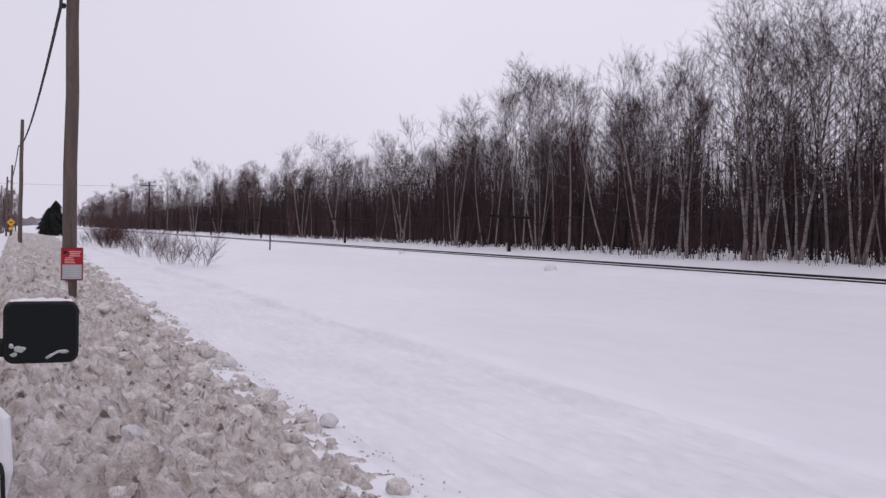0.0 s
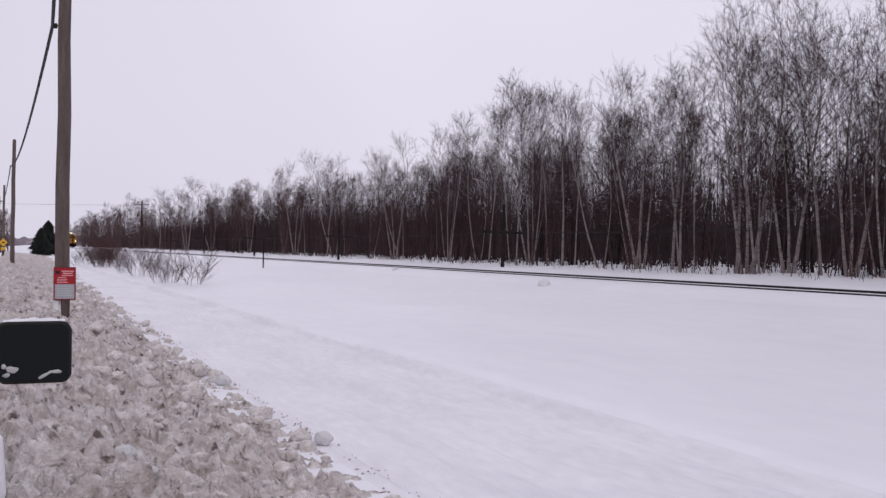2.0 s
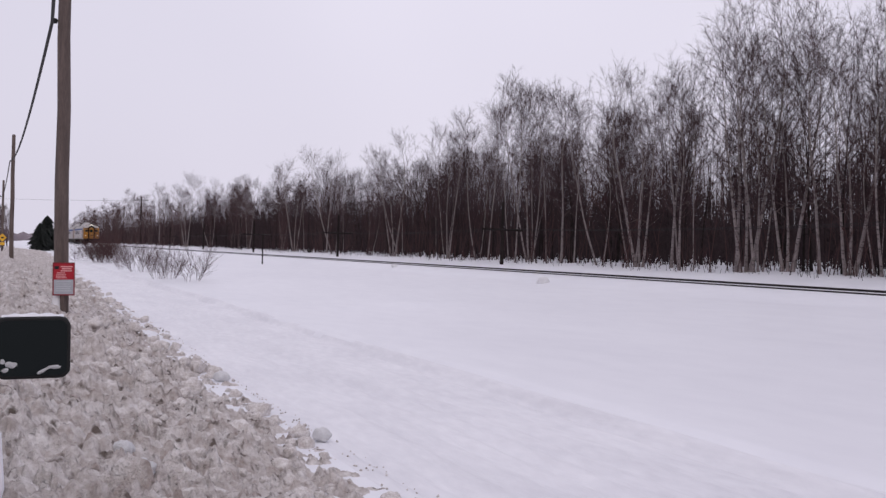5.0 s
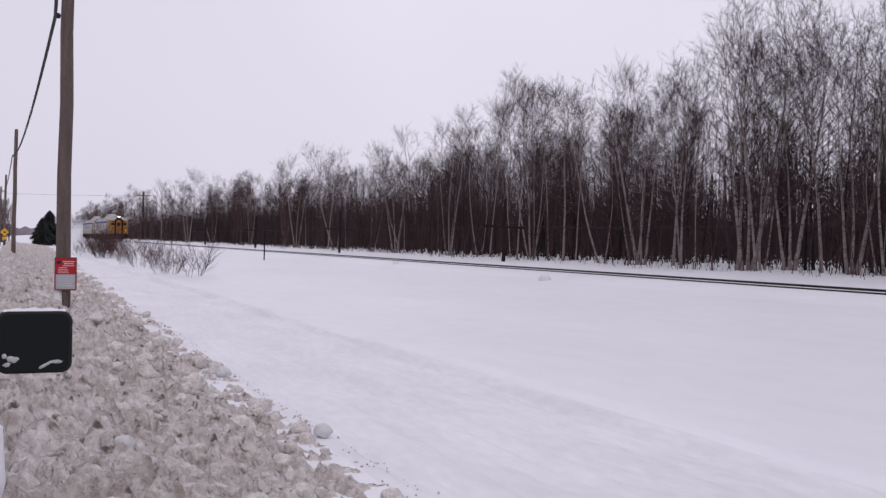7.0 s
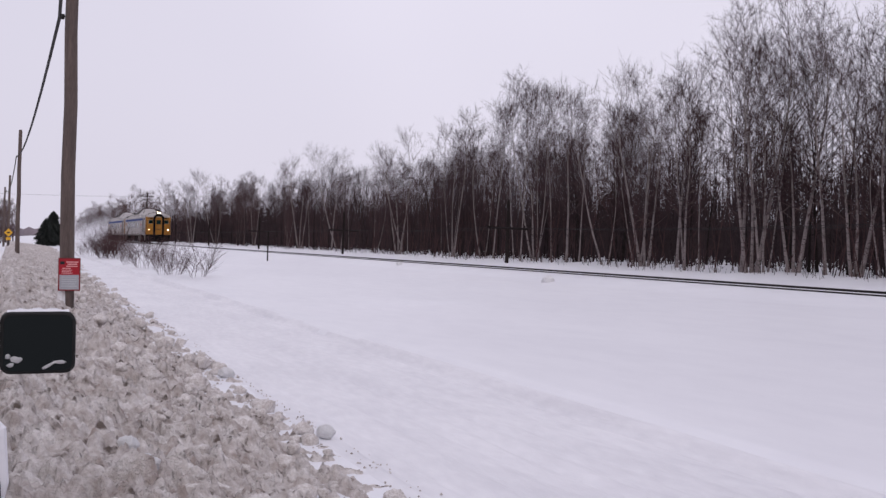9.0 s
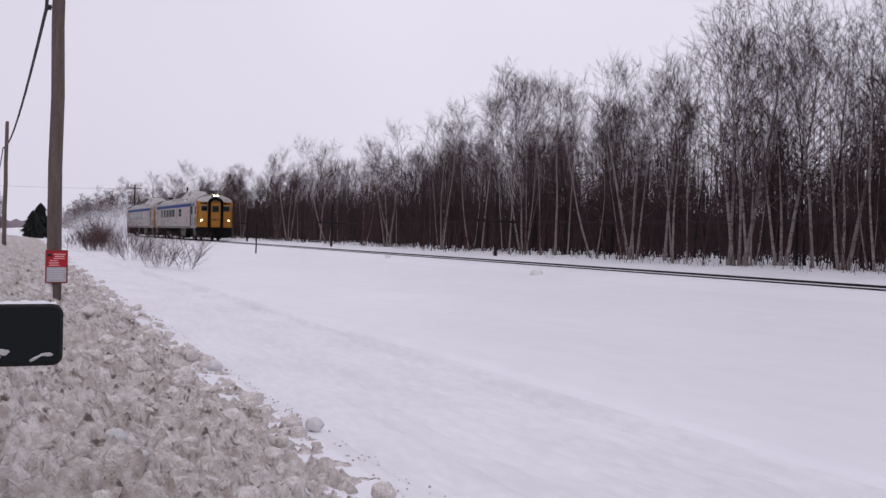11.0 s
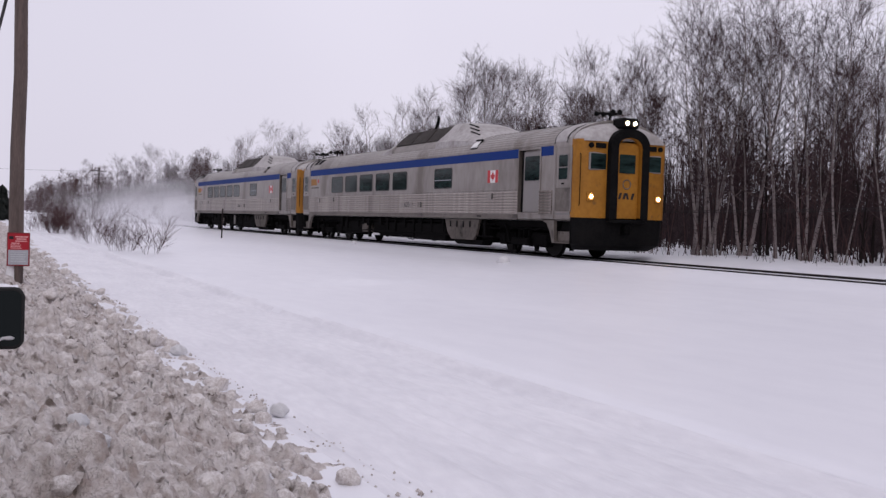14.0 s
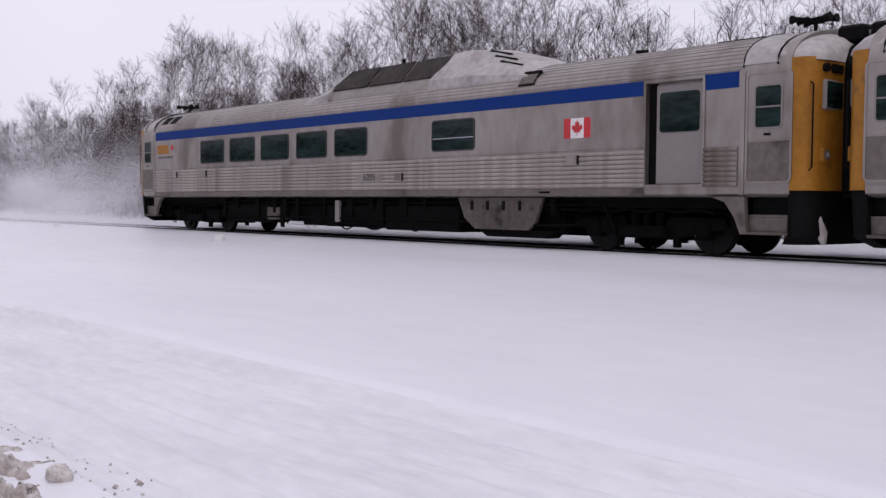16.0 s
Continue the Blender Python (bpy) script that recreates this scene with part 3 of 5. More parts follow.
def build_thicket():
    """The dense dark undergrowth behind the birches."""
    rng = random.Random(8)
    sh = Shape()
    v, f = sh.v, sh.f

    def stick(p, q, r0, r1):
        o = len(v)
        for c, r in ((p, r0), (q, r1)):
            for i in range(3):
                a = 2.094 * i
                v.append((c[0] + r * math.cos(a), c[1] + r * math.sin(a), c[2]))
        for i in range(3):
            j = (i + 1) % 3
            f.append((o + i, o + j, o + 3 + j, o + 3 + i))

    def sprig(p, a, ln, rise, w):
        o = len(v)
        c, d = math.cos(a), math.sin(a)
        v.append((p[0] - w * d, p[1] + w * c, p[2]))
        v.append((p[0] + w * d, p[1] - w * c, p[2] + w))
        v.append((p[0] + ln * c, p[1] + ln * d, p[2] + rise))
        f.append((o, o + 1, o + 2))

    for k in range(11000):
        y = -45 + 400 * rng.random() ** 1.35
        x = 24.2 + 28 * rng.random() ** 1.2
        z = 0.8
        h = 1.5 + (5.2 + 0.06 * (x - 24)) * rng.random() ** 1.35 + 0.6 * noise.noise((y * 0.07, x * 0.1, 3))
        lx, ly = rng.uniform(-0.6, 0.6), rng.uniform(-0.6, 0.6)
        stick((x, y, z - 0.1), (x + lx, y + ly, z + h), rng.uniform(0.014, 0.04), 0.006)
        for b in range(12):
            u = rng.uniform(0.08, 0.98)
            p = (x + lx * u, y + ly * u, z + h * u)
            ln = rng.uniform(0.4, 1.1) * (1.2 - 0.5 * u)
            sprig(p, rng.uniform(0, 6.28), ln, ln * rng.uniform(0.2, 1.3), 0.021)
    for k in range(3800):                     # tall brush deeper in the wood
        y = -45 + 400 * rng.random() ** 1.25
        x = 42 + 14 * rng.random()
        h = rng.uniform(2.6, 7.2)
        lx, ly = rng.uniform(-0.6, 0.6), rng.uniform(-0.6, 0.6)
        stick((x, y, 0.8), (x + lx, y + ly, 0.9 + h), 0.06, 0.012)
        for b in range(18):
            u = rng.uniform(0.05, 0.98)
            ln = rng.uniform(0.7, 1.8) * (1.2 - 0.6 * u)
            sprig((x + lx * u, y + ly * u, 0.9 + h * u), rng.uniform(0, 6.28), ln, ln * rng.uniform(0.1, 1.2), 0.045)
    for k in range(6500):                     # low brush
        y = -40 + 230 * rng.random() ** 1.2
        x = 23.2 + 16 * rng.random() ** 0.8
        h = rng.uniform(0.3, 1.5) * min(1.0, 0.4 + (x - 23) * 0.12)
        z = ground_z(x, y)
        for b in range(4):
            sprig((x, y, z - 0.05), rng.uniform(0, 6.28), 0.5 * h, h * rng.uniform(0.5, 1), 0.018)
    ob = new("thicket", mesh_of("thicket", v, f, THICKET))
    tagged(ob, "dense dark brown leafless undergrowth behind birches", "undergrowth", kind="stuff")
    # solid dark mass put in for the shade between the farthest stems
    sh = Shape()
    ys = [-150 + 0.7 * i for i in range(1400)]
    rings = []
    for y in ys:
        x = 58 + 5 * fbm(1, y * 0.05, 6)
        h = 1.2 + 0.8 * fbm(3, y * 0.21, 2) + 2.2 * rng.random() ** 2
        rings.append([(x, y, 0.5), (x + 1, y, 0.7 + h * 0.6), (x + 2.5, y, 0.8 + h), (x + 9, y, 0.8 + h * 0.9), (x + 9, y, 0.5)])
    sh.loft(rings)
    ob = new("dark_wood_fill", sh.mesh("dark_wood_fill", THICKET))
    tagged(ob, "solid dark mass standing in for shade deep in the wood", "woods", kind="stuff")


build_thicket()


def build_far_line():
    """Low woods on the horizon, with haze in their pale colour."""
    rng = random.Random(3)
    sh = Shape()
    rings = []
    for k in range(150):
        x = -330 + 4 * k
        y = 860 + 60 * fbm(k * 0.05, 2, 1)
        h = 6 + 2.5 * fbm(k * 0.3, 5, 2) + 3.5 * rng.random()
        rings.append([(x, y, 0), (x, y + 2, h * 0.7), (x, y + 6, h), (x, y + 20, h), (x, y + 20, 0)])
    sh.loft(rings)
    tagged(new("backdrop", sh.mesh("backdrop", HAZE)), "distant woods on the horizon, haze put into their colour", "distant woods", kind="structure")


build_far_line()


def build_unseen_woods():
    """Unseen woods added behind the camera, to darken what the train's sides reflect."""
    rng = random.Random(17)
    sh = Shape()
    rings = []
    for k in range(420):
        y = -260 + k
        x = -26 - 4 * fbm(2, y * 0.06, 3)
        h = 6.5 + 2.0 * fbm(4, y * 0.13, 5) + 2.2 * rng.random()
        rings.append([(x, y, 0.1), (x - 0.6, y, h * 0.6), (x - 1.8, y, h), (x - 8, y, h * 0.95), (x - 8, y, 0.1)])
    sh.loft(rings)
    tagged(new("unseen_woods", sh.mesh("unseen_woods", THICKET)), "unseen dark woods added across the road for reflections", "woods", kind="stuff")


build_unseen_woods()


# ---- shrubs beside the trail ----
def make_shrub(seed, stems, mat):
    rng = random.Random(seed)
    sh = Shape()
    for s in range(stems):
        a, k = rng.uniform(0, 6.28), rng.uniform(0.05, 1.0)
        p, d = Vector((0.12 * math.cos(a), 0.12 * math.sin(a), -0.08)), Vector((k * math.cos(a), k * math.sin(a), 1)).normalized()
        ln = rng.uniform(0.6, 1.1)
        pts = [p]
        for i in range(3):
            d = (d + Vector((rng.uniform(-1, 1), rng.uniform(-1, 1), 0.3)) * 0.24).normalized()
            pts.append(pts[-1] + d * ln / 3)
        sh.tube(pts, [0.0044, 0.0034, 0.0024, 0.0012], 3, caps=False)
        for b in range(16):
            u = rng.uniform(0.18, 0.98)
            i = min(2, int(u * 3))
            q = pts[i].lerp(pts[i + 1], u * 3 - i)
            e = (d + Vector((rng.uniform(-1, 1), rng.uniform(-1, 1), rng.uniform(-0.2, 0.5))) * 1.0).normalized()
            w = q + e * rng.uniform(0.14, 0.5)
            sh.tube([q, w], [0.0024, 0.0012], 3, caps=False)
            g = (e + Vector((rng.uniform(-1, 1), rng.uniform(-1, 1), 0.3)) * 0.6).normalized()
            sh.tube([q.lerp(w, 0.5), q.lerp(w, 0.5) + g * 0.16], [0.0018, 0.001], 3, caps=False)
    return mesh_of("shrub", sh.v, sh.f, mat)


def shrubs():
    rng = random.Random(21)
    protos = [make_shrub(70 + i, n, SHRUB) for i, n in enumerate((8, 13, 22))]
    # x, y, height, width, mesh
    for x, y, h, w, k in ((6.55, 39.8, 1.75, 0.95, 0), (6.1, 42.5, 1.7, 0.6, 1), (5.8, 43.4, 1.45, 0.6, 1), (6.35, 51.5, 2.3, 0.5, 0), (6.05, 53.0, 2.2, 0.5, 1), (6.6, 50.5, 1.6, 0.5, 0), (5.85, 57.5, 1.5, 0.6, 0),
                          (6.2, 61.5, 1.6, 0.6, 0), (6.7, 72.0, 2.2, 0.55, 2), (6.3, 73.0, 2.5, 0.5, 2), (5.95, 74.5, 2.3, 0.55, 2), (6.0, 75.5, 2.0, 0.6, 2), (5.6, 80.0, 1.8, 0.6, 1), (5.2, 83, 1.6, 0.7, 1), (7.6, 88, 2.6, 0.7, 2)):
        ob = new("shrub", protos[k])
        ob.matrix_world = pose(x, y, ground_z(x, y) - 0.03, 0, 0, rng.uniform(0, 360)) @ Matrix.Diagonal((1.4 * h * w, 1.4 * h * w, 0.92 * h, 1))
        tagged(ob, "leafless reddish-brown shrub poking out of the snow", "shrub", "shrubs beside the trail")


shrubs()


def conifer(x, y, h, seed):
    rng = random.Random(seed)
    r = root("conifer", pose(x, y, ground_z(x, y)), "small dark green conifer dusted with snow", "conifer", "conifers by the road")
    part("trunk", Shape().tube([(0, 0, -0.1), (0, 0, h * 0.95)], [h * 0.025, 0.01], 6), DARKBARK, r)
    sh = Shape()
    for k in range(1500):
        u = rng.random() ** 0.8
        z = h * (0.06 + 0.92 * u)
        rr = h * 0.36 * min(1.0, 1.7 * (1 - u)) ** 0.7 * rng.uniform(0.35, 1.2) * (1 + 0.35 * noise.noise((u * 5, seed, 2.0))) + 0.05
        a = rng.uniform(0, 6.28)
        tip = Vector((rr * math.cos(a), rr * math.sin(a), z - 0.25 * rr))
        side = Vector((-math.sin(a), math.cos(a), 0)) * (0.05 + 0.05 * rr)
        mid = Vector((0.45 * rr * math.cos(a), 0.45 * rr * math.sin(a), z + 0.04))
        o = len(sh.v)
        sh.v += [(0, 0, z + 0.05), tuple(mid + side), tuple(tip), tuple(mid - side), tuple(mid - Vector((0, 0, 0.10)))]
        sh.f += [(o, o + 1, o + 2), (o, o + 2, o + 3), (o, o + 4, o + 1), (o + 1, o + 4, o + 2), (o + 2, o + 4, o + 3), (o + 3, o + 4, o)]
    c = new("crown", mesh_of("crown", sh.v, sh.f, NEEDLE))
    c.parent = r
    tagged(c, kind="stuff")


conifer(5.5, 152, 4.9, 1)
conifer(4.5, 150, 3.9, 2)
conifer(6.0, 156, 3.4, 3)


# ---- roadside poles ----
def utility_pole(x, y, height, radius, lean=0.0, arm=False, label="weathered round wooden utility pole standing in the snowbank"):
    r = root("utility_pole", pose(x, y, 0, 0, lean, 0), label, "utility pole", "roadside poles")
    sh = Shape()
    zs = [-0.3, 0.6, 1.5, 2.6, 3.8, 5.0, 6.2, height - 0.05, height]
    sh.tube([(0.012 * math.sin(2.1 * z), 0.010 * math.cos(1.7 * z), z) for z in zs], [radius * (1.08 - 0.035 * max(0, z)) for z in zs[:-1]] + [radius * 0.6], 18)
    part("shaft", sh, POLEWOOD, r, smooth=True)
    return r


def build_poles():
    p = utility_pole(0.885, 18.5, 8.2, 0.114, 0.25)
    part("cable_hook", Shape().tube([(-0.10, 0, 5.26), (-0.15, 0, 5.28), (-0.175, 0.0, 5.22)], 0.016, 6).disc((-0.15, 0, 5.26), (0, 0, 1), 0.032, 0.08, 8), CABLE, p)
    part("ground_stub", Shape().tube([(0.03, -0.14, -0.2), (0.03, -0.12, 0.70)], 0.05, 8), POLEWOOD, p, "short timber stub against the pole")
    part("plastered_snow", Shape().tube([(-0.07, -0.07, 0.30), (-0.065, -0.075, 0.5), (-0.06, -0.07, 0.68), (-0.05, -0.06, 0.76)], [0.10, 0.085, 0.06, 0.02], 8), CLEAN_LUMP, p, "snow plastered against the pole", smooth=True)
    for x, y, h, r in ((0.36, 60, 7.2, 0.11), (-0.15, 107, 7.2, 0.115), (-0.7, 134, 7.2, 0.115), (-1.6, 165, 7.2, 0.115)):
        q = utility_pole(x, y, h, r, 0.6)
        part("cable_hook", Shape().tube([(-0.05, 0, 5.74), (-0.12, 0, 5.74)], 0.02, 6), CABLE, q)
    # sagging cable, pole to pole
    ends = [(-0.35, -16, 5.4), (0.71, 18.5, 5.24), (0.26, 60, 5.78), (-0.36, 107, 5.75), (-0.92, 134, 5.75), (-1.8, 165, 5.75)]
    for a, b in zip(ends, ends[1:]):
        a, b = Vector(a), Vector(b)
        pts = []
        for k in range(15):
            u = k / 14
            q = a.lerp(b, u)
            q.z -= 0.72 * 4 * u * (1 - u) * ((b - a).length / 45) ** 2
            pts.append(q)
        ob = new("overhead_cable", Shape().tube(pts, 0.028, 6).mesh("overhead_cable", CABLE, True))
        tagged(ob, "thick black cable sagging between utility poles", "cable", "roadside cables")


build_poles()


def text(name, body, size, m, mat, parent):
    cu = bpy.data.curves.new(name, "FONT")
    cu.body, cu.size, cu.extrude, cu.align_x, cu.align_y = body, size, 0.0015, "CENTER", "CENTER"
    cu.materials.append(mat)
    ob = new(name, cu)
    ob.parent = parent
    ob.matrix_local = m
    return ob


def warning_board():
    """Red and grey notice on the first pole; its print cannot be read."""
    r = root("notice_board", pose(0.925, 18.32, 0.945, 0, 0, -2), "red and grey metal notice board fixed to the pole", "sign", "")
    w, h = 0.35, 0.55
    part("panel", Shape().box(-w / 2, w / 2, -0.006, 0.006, -h / 2, h / 2, 0.004), SIGNRED, r)
    edge = Shape()
    for a in ((-w / 2, -w / 2 + 0.016, -h / 2, h / 2), (w / 2 - 0.016, w / 2, -h / 2, h / 2), (-w / 2 + 0.016, w / 2 - 0.016, -h / 2, -h / 2 + 0.016), (-w / 2 + 0.016, w / 2 - 0.016, h / 2 - 0.016, h / 2)):
        edge.box(a[0], a[1], -0.013, -0.0065, a[2], a[3])
    part("border", edge, DARKRED, r, "dark red border")
    part("lower_field", Shape().box(-w / 2 + 0.022, w / 2 - 0.022, -0.010, -0.0065, -h / 2 + 0.022, -0.01), GREYP, r, "pale grey printed lower half")
    part("emblem", Shape().box(-w / 2 + 0.03, -w / 2 + 0.10, -0.010, -0.0065, 0.165, 0.215), DARKPRINT, r)
    for k, (a, b, z, t) in enumerate(((-0.05, 0.14, 0.205, 0.02), (-0.03, 0.12, 0.17, 0.02), (-0.05, 0.13, 0.135, 0.018), (-0.11, 0.02, 0.10, 0.016), (-0.12, 0.04, 0.07, 0.012), (-0.12, 0.03, 0.045, 0.012), (-0.12, 0.05, 0.02, 0.012))):
        part("printed_line", Shape().box(a, b, -0.010, -0.0065, z - t / 2, z + t / 2), PINKPRINT, r)
    for k in range(5):
        z = -0.045 - 0.038 * k
        part("printed_line", Shape().box(-0.12, 0.12 - 0.02 * (k % 2), -0.0125, -0.0105, z - 0.006, z + 0.006), GREYLINE, r)


warning_board()


def road_sign(x, y):
    r = root("road_sign", pose(x, y, 0), "yellow diamond road warning sign on a post", "road sign")
    part("post", Shape().tube([(0, 0.03, 0), (0, 0.03, 2.0)], 0.03, 8), CABLE, r)
    part("plate", Shape().add([(0, -0.01, 1.35), (0.36, -0.01, 1.72), (0, -0.01, 2.09), (-0.36, -0.01, 1.72), (0, 0.01, 1.35), (0.36, 0.01, 1.72), (0, 0.01, 2.09), (-0.36, 0.01, 1.72)],
                              [(0, 1, 2, 3), (7, 6, 5, 4), (0, 4, 5, 1), (1, 5, 6, 2), (2, 6, 7, 3), (3, 7, 4, 0)]), SIGNYELLOW, r)
    part("symbol", Shape().box(-0.12, 0.12, -0.018, -0.011, 1.66, 1.78), DARKPRINT, r)
    part("tab", Shape().box(-0.2, 0.2, -0.01, 0.01, 1.05, 1.30), SIGNYELLOW, r)


road_sign(-0.12, 100)


# ---- telegraph poles and wires at the wood's edge ----
def telegraph():
    ys = [-8.5, 15.5, 39.5, 63.0, 87.0, 111.0, 135.0]
    for y in ys:
        z = ground_z(19.5, y)
        r = root("telegraph_pole", pose(19.5, y, z, 0, 1.2, 0), "short dark old telegraph pole with a cross-arm", "telegraph pole", "old telegraph line")
        part("post", Shape().tube([(0, 0, -0.2), (0, 0, 2.7)], [0.085, 0.07], 8), DARKBARK, r)
        part("cross_arm", Shape().box(-0.95, 0.95, -0.05, 0.05, 1.45, 1.55, 0.01), DARKBARK, r)
        for k in (-0.8, -0.45, 0.45, 0.8):
            part("insulator", Shape().tube([(k, 0, 1.552), (k, 0, 1.63)], [0.025, 0.018], 6), DARKBARK, r)
    for a, b in zip(ys, ys[1:]):
        for k in (-0.8, 0.45):
            pts = [(19.5 + k, a + (b - a) * i / 6, 2.28 - 0.12 * 4 * (i / 6) * (1 - i / 6) + 0.0) for i in range(7)]
            tagged(new("telegraph_wire", Shape().tube(pts, 0.009, 4).mesh("telegraph_wire", CABLE)), "thin dark wire along the wood's edge", "wire", "telegraph wires")
    # tall line pole far up the track, with its crossing wire
    r = root("line_pole", pose(23.6, 200, 0.8), "tall distant wooden line pole with two cross-arms", "utility pole")
    part("shaft", Shape().tube([(0, 0, -0.2), (0, 0, 9.0)], [0.16, 0.12], 8), DARKBARK, r)
    part("cross_arm", Shape().box(-1.3, 1.3, -0.07, 0.07, 8.3, 8.45), DARKBARK, r)
    part("cross_arm", Shape().box(-0.9, 0.9, -0.07, 0.07, 7.6, 7.72), DARKBARK, r)
    pts = [(23.6 - 33.6 * i / 10, 200 + 0.5 * i, 9.1 - 0.25 * 4 * (i / 10) * (1 - i / 10)) for i in range(11)]
    tagged(new("crossing_wire", Shape().tube(pts, 0.022, 4).mesh("crossing_wire", CABLE)), "thin wire crossing high over the road", "wire")
    r = root("line_pole", pose(-10, 205, 0.2), "tall distant wooden line pole", "utility pole")
    part("shaft", Shape().tube([(0, 0, -0.2), (0, 0, 9.2)], [0.16, 0.12], 8), DARKBARK, r)


telegraph()


def marker_stake():
    x, y = 13.05, 56.0
    r = root("marker_stake", pose(x, y, ground_z(x, y), 0, 0.8, 0), "thin dark marker stake standing in the snow", "stake")
    part("shaft", Shape().box(-0.032, 0.032, -0.032, 0.032, -0.2, 1.60, 0.008), DARKBARK, r)


marker_stake()


# ---- loose snow lumps ----
def lump_mesh(seed, mat):
    rng = random.Random(seed)
    bm = bmesh.new()
    bmesh.ops.create_icosphere(bm, subdivisions=3, radius=1.0)
    for v in bm.verts:
        p = v.co.copy()
        v.co = p * (1 + 0.34 * noise.noise(p * 1.4 + Vector((seed, 0, 0))) + 0.20 * noise.noise(p * 3.2 + Vector((0, seed, 0))) + 0.10 * noise.noise(p * 7.0))
        v.co.z *= 0.82
    me = bpy.data.meshes.new("snow_lump")
    bm.to_mesh(me)
    bm.free()
    me.materials.append(mat)
    me.polygons.foreach_set("use_smooth", [True] * len(me.polygons))
    return me


def lumps():
    rng = random.Random(13)
    dirty = [lump_mesh(i, CLOD) for i in range(4)]
    clean = [lump_mesh(9 + i, CLEAN_LUMP) for i in range(2)]

    def put(me, x, y, z, r, label, group):
        ob = new("snow_lump", me)
        ob.matrix_world = pose(x, y, z, rng.uniform(-20, 20), rng.uniform(-20, 20), rng.uniform(0, 360)) @ Matrix.Diagonal((r, r * rng.uniform(0.8, 1.1), r, 1))
        tagged(ob, label, "snow lump", group)

    put(clean[0], 2.38, 8.05, 0.05, 0.07, "round pale snowball lying at the foot of the snowbank", "clean snow lumps")
    put(clean[0], 0.57, 5.5, bank_z(0.57, 5.5) + 0.02, 0.06, "clean white snow chunk on the dirty bank", "clean snow lumps")
    put(clean[1], 0.62, 5.05, bank_z(0.62, 5.05) + 0.03, 0.055, "small clean white snow lump on the dirty bank", "clean snow lumps")
    put(clean[1], 2.32, 11.9, 0.05, 0.085, "round pale snowball lying at the foot of the snowbank", "clean snow lumps")
    put(clean[0], 14.6, 26.8, ground_z(14.6, 26.8) + 0.05, 0.17, "clean white snow lump beside the track", "clean snow lumps")
    put(clean[1], 15.2, 41, ground_z(15.2, 41) + 0.04, 0.11, "clean white snow lump beside the track", "clean snow lumps")
    for k in range(250):
        y = 3.4 + 30 * rng.random() ** 1.5
        edge = 2.27 + 0.026 * max(0, y - 5)
        x = edge * (0.15 + 0.83 * rng.random() ** 0.6)
        r = (rng.uniform(0.02, 0.05) if k % 3 else rng.uniform(0.05, 0.085)) * (1.0 if y < 8 else 1.4)
        put(dirty[k % 4], x, y, max(0.0, bank_z(x, y)) + r * 0.25, r, "frozen clod of dirty snow on the ploughed bank", "clods of the snowbank")
    # crumbs scattered over the trail's edge
    sh = Shape()
    for k in range(230):
        y = 4.2 + 16 * rng.random() ** 2.2
        edge = 2.27 + 0.026 * max(0, y - 5)
        x = edge + 0.0 + 0.42 * rng.random() ** 1.6 * max(0.25, 1.4 - 0.11 * y)
        r = rng.uniform(0.005, 0.014) * (1.8 if k % 9 == 0 else 1)
        z = ground_z(x, y) + r * 0.4
        o = len(sh.v)
        j = lambda: rng.uniform(0.7, 1.3) * r
        sh.v += [(x + j(), y, z), (x - j(), y, z), (x, y + j(), z), (x, y - j(), z), (x, y, z + j()), (x, y, z - j())]
        sh.f += [(o + a, o + b, o + c) for a, b, c in ((0, 2, 4), (2, 1, 4), (1, 3, 4), (3, 0, 4), (2, 0, 5), (1, 2, 5), (3, 1, 5), (0, 3, 5))]
    tagged(new("snow_crumbs", sh.mesh("snow_crumbs", DIRTY)), "dirty snow crumbs strewn along the trail's edge", "snow crumbs", kind="stuff")
    # dead grass and saplings at the wood's edge
    sh = Shape()
    for k in range(650):
        y = -20 + 110 * rng.random()
        x = 20.6 + 2.6 * rng.random() ** 1.2
        z, h, a = ground_z(x, y), rng.uniform(0.15, 0.8) * rng.uniform(0.4, 1.2), rng.uniform(0, 6.28)
        b = (x + 0.35 * h * math.cos(a), y + 0.25 * h * math.sin(a), z + h)
        sh.tube([(x, y, z - 0.05), b], [0.009, 0.003], 3, caps=False)
    tagged(new("dead_stalks", mesh_of("dead_stalks", sh.v, sh.f, DARKBARK)), "short dead stalks and saplings sticking out of snow", "stalks", kind="stuff")
    # slender reddish saplings in front of the thicket
    sh = Shape()
    for k in range(620):
        y = -16 + 110 * rng.random() ** 1.25
        x = 21.4 + 3.0 * rng.random()
        z, h, a = ground_z(x, y), 0.7 + 3.4 * rng.random() ** 1.7, rng.uniform(0, 6.28)
        k1, k2 = rng.uniform(0.02, 0.16) * h, rng.uniform(0.06, 0.4) * h
        pts = [(x, y, z - 0.05), (x + k1 * math.cos(a), y + k1 * math.sin(a), z + 0.5 * h), (x + k2 * math.cos(a), y + k2 * math.sin(a), z + h)]
        sh.tube(pts, [0.008 + 0.004 * h, 0.006 + 0.002 * h, 0.004], 3, caps=False)
        for b in range(int(2 + 2 * h)):
            u = rng.uniform(0.3, 0.95)
            p = [pts[1][i] + (pts[2][i] - pts[1][i]) * (2 * u - 1) if u > 0.5 else pts[0][i] + (pts[1][i] - pts[0][i]) * 2 * u for i in range(3)]
            c, ln = rng.uniform(0, 6.28), rng.uniform(0.15, 0.4) * h ** 0.6
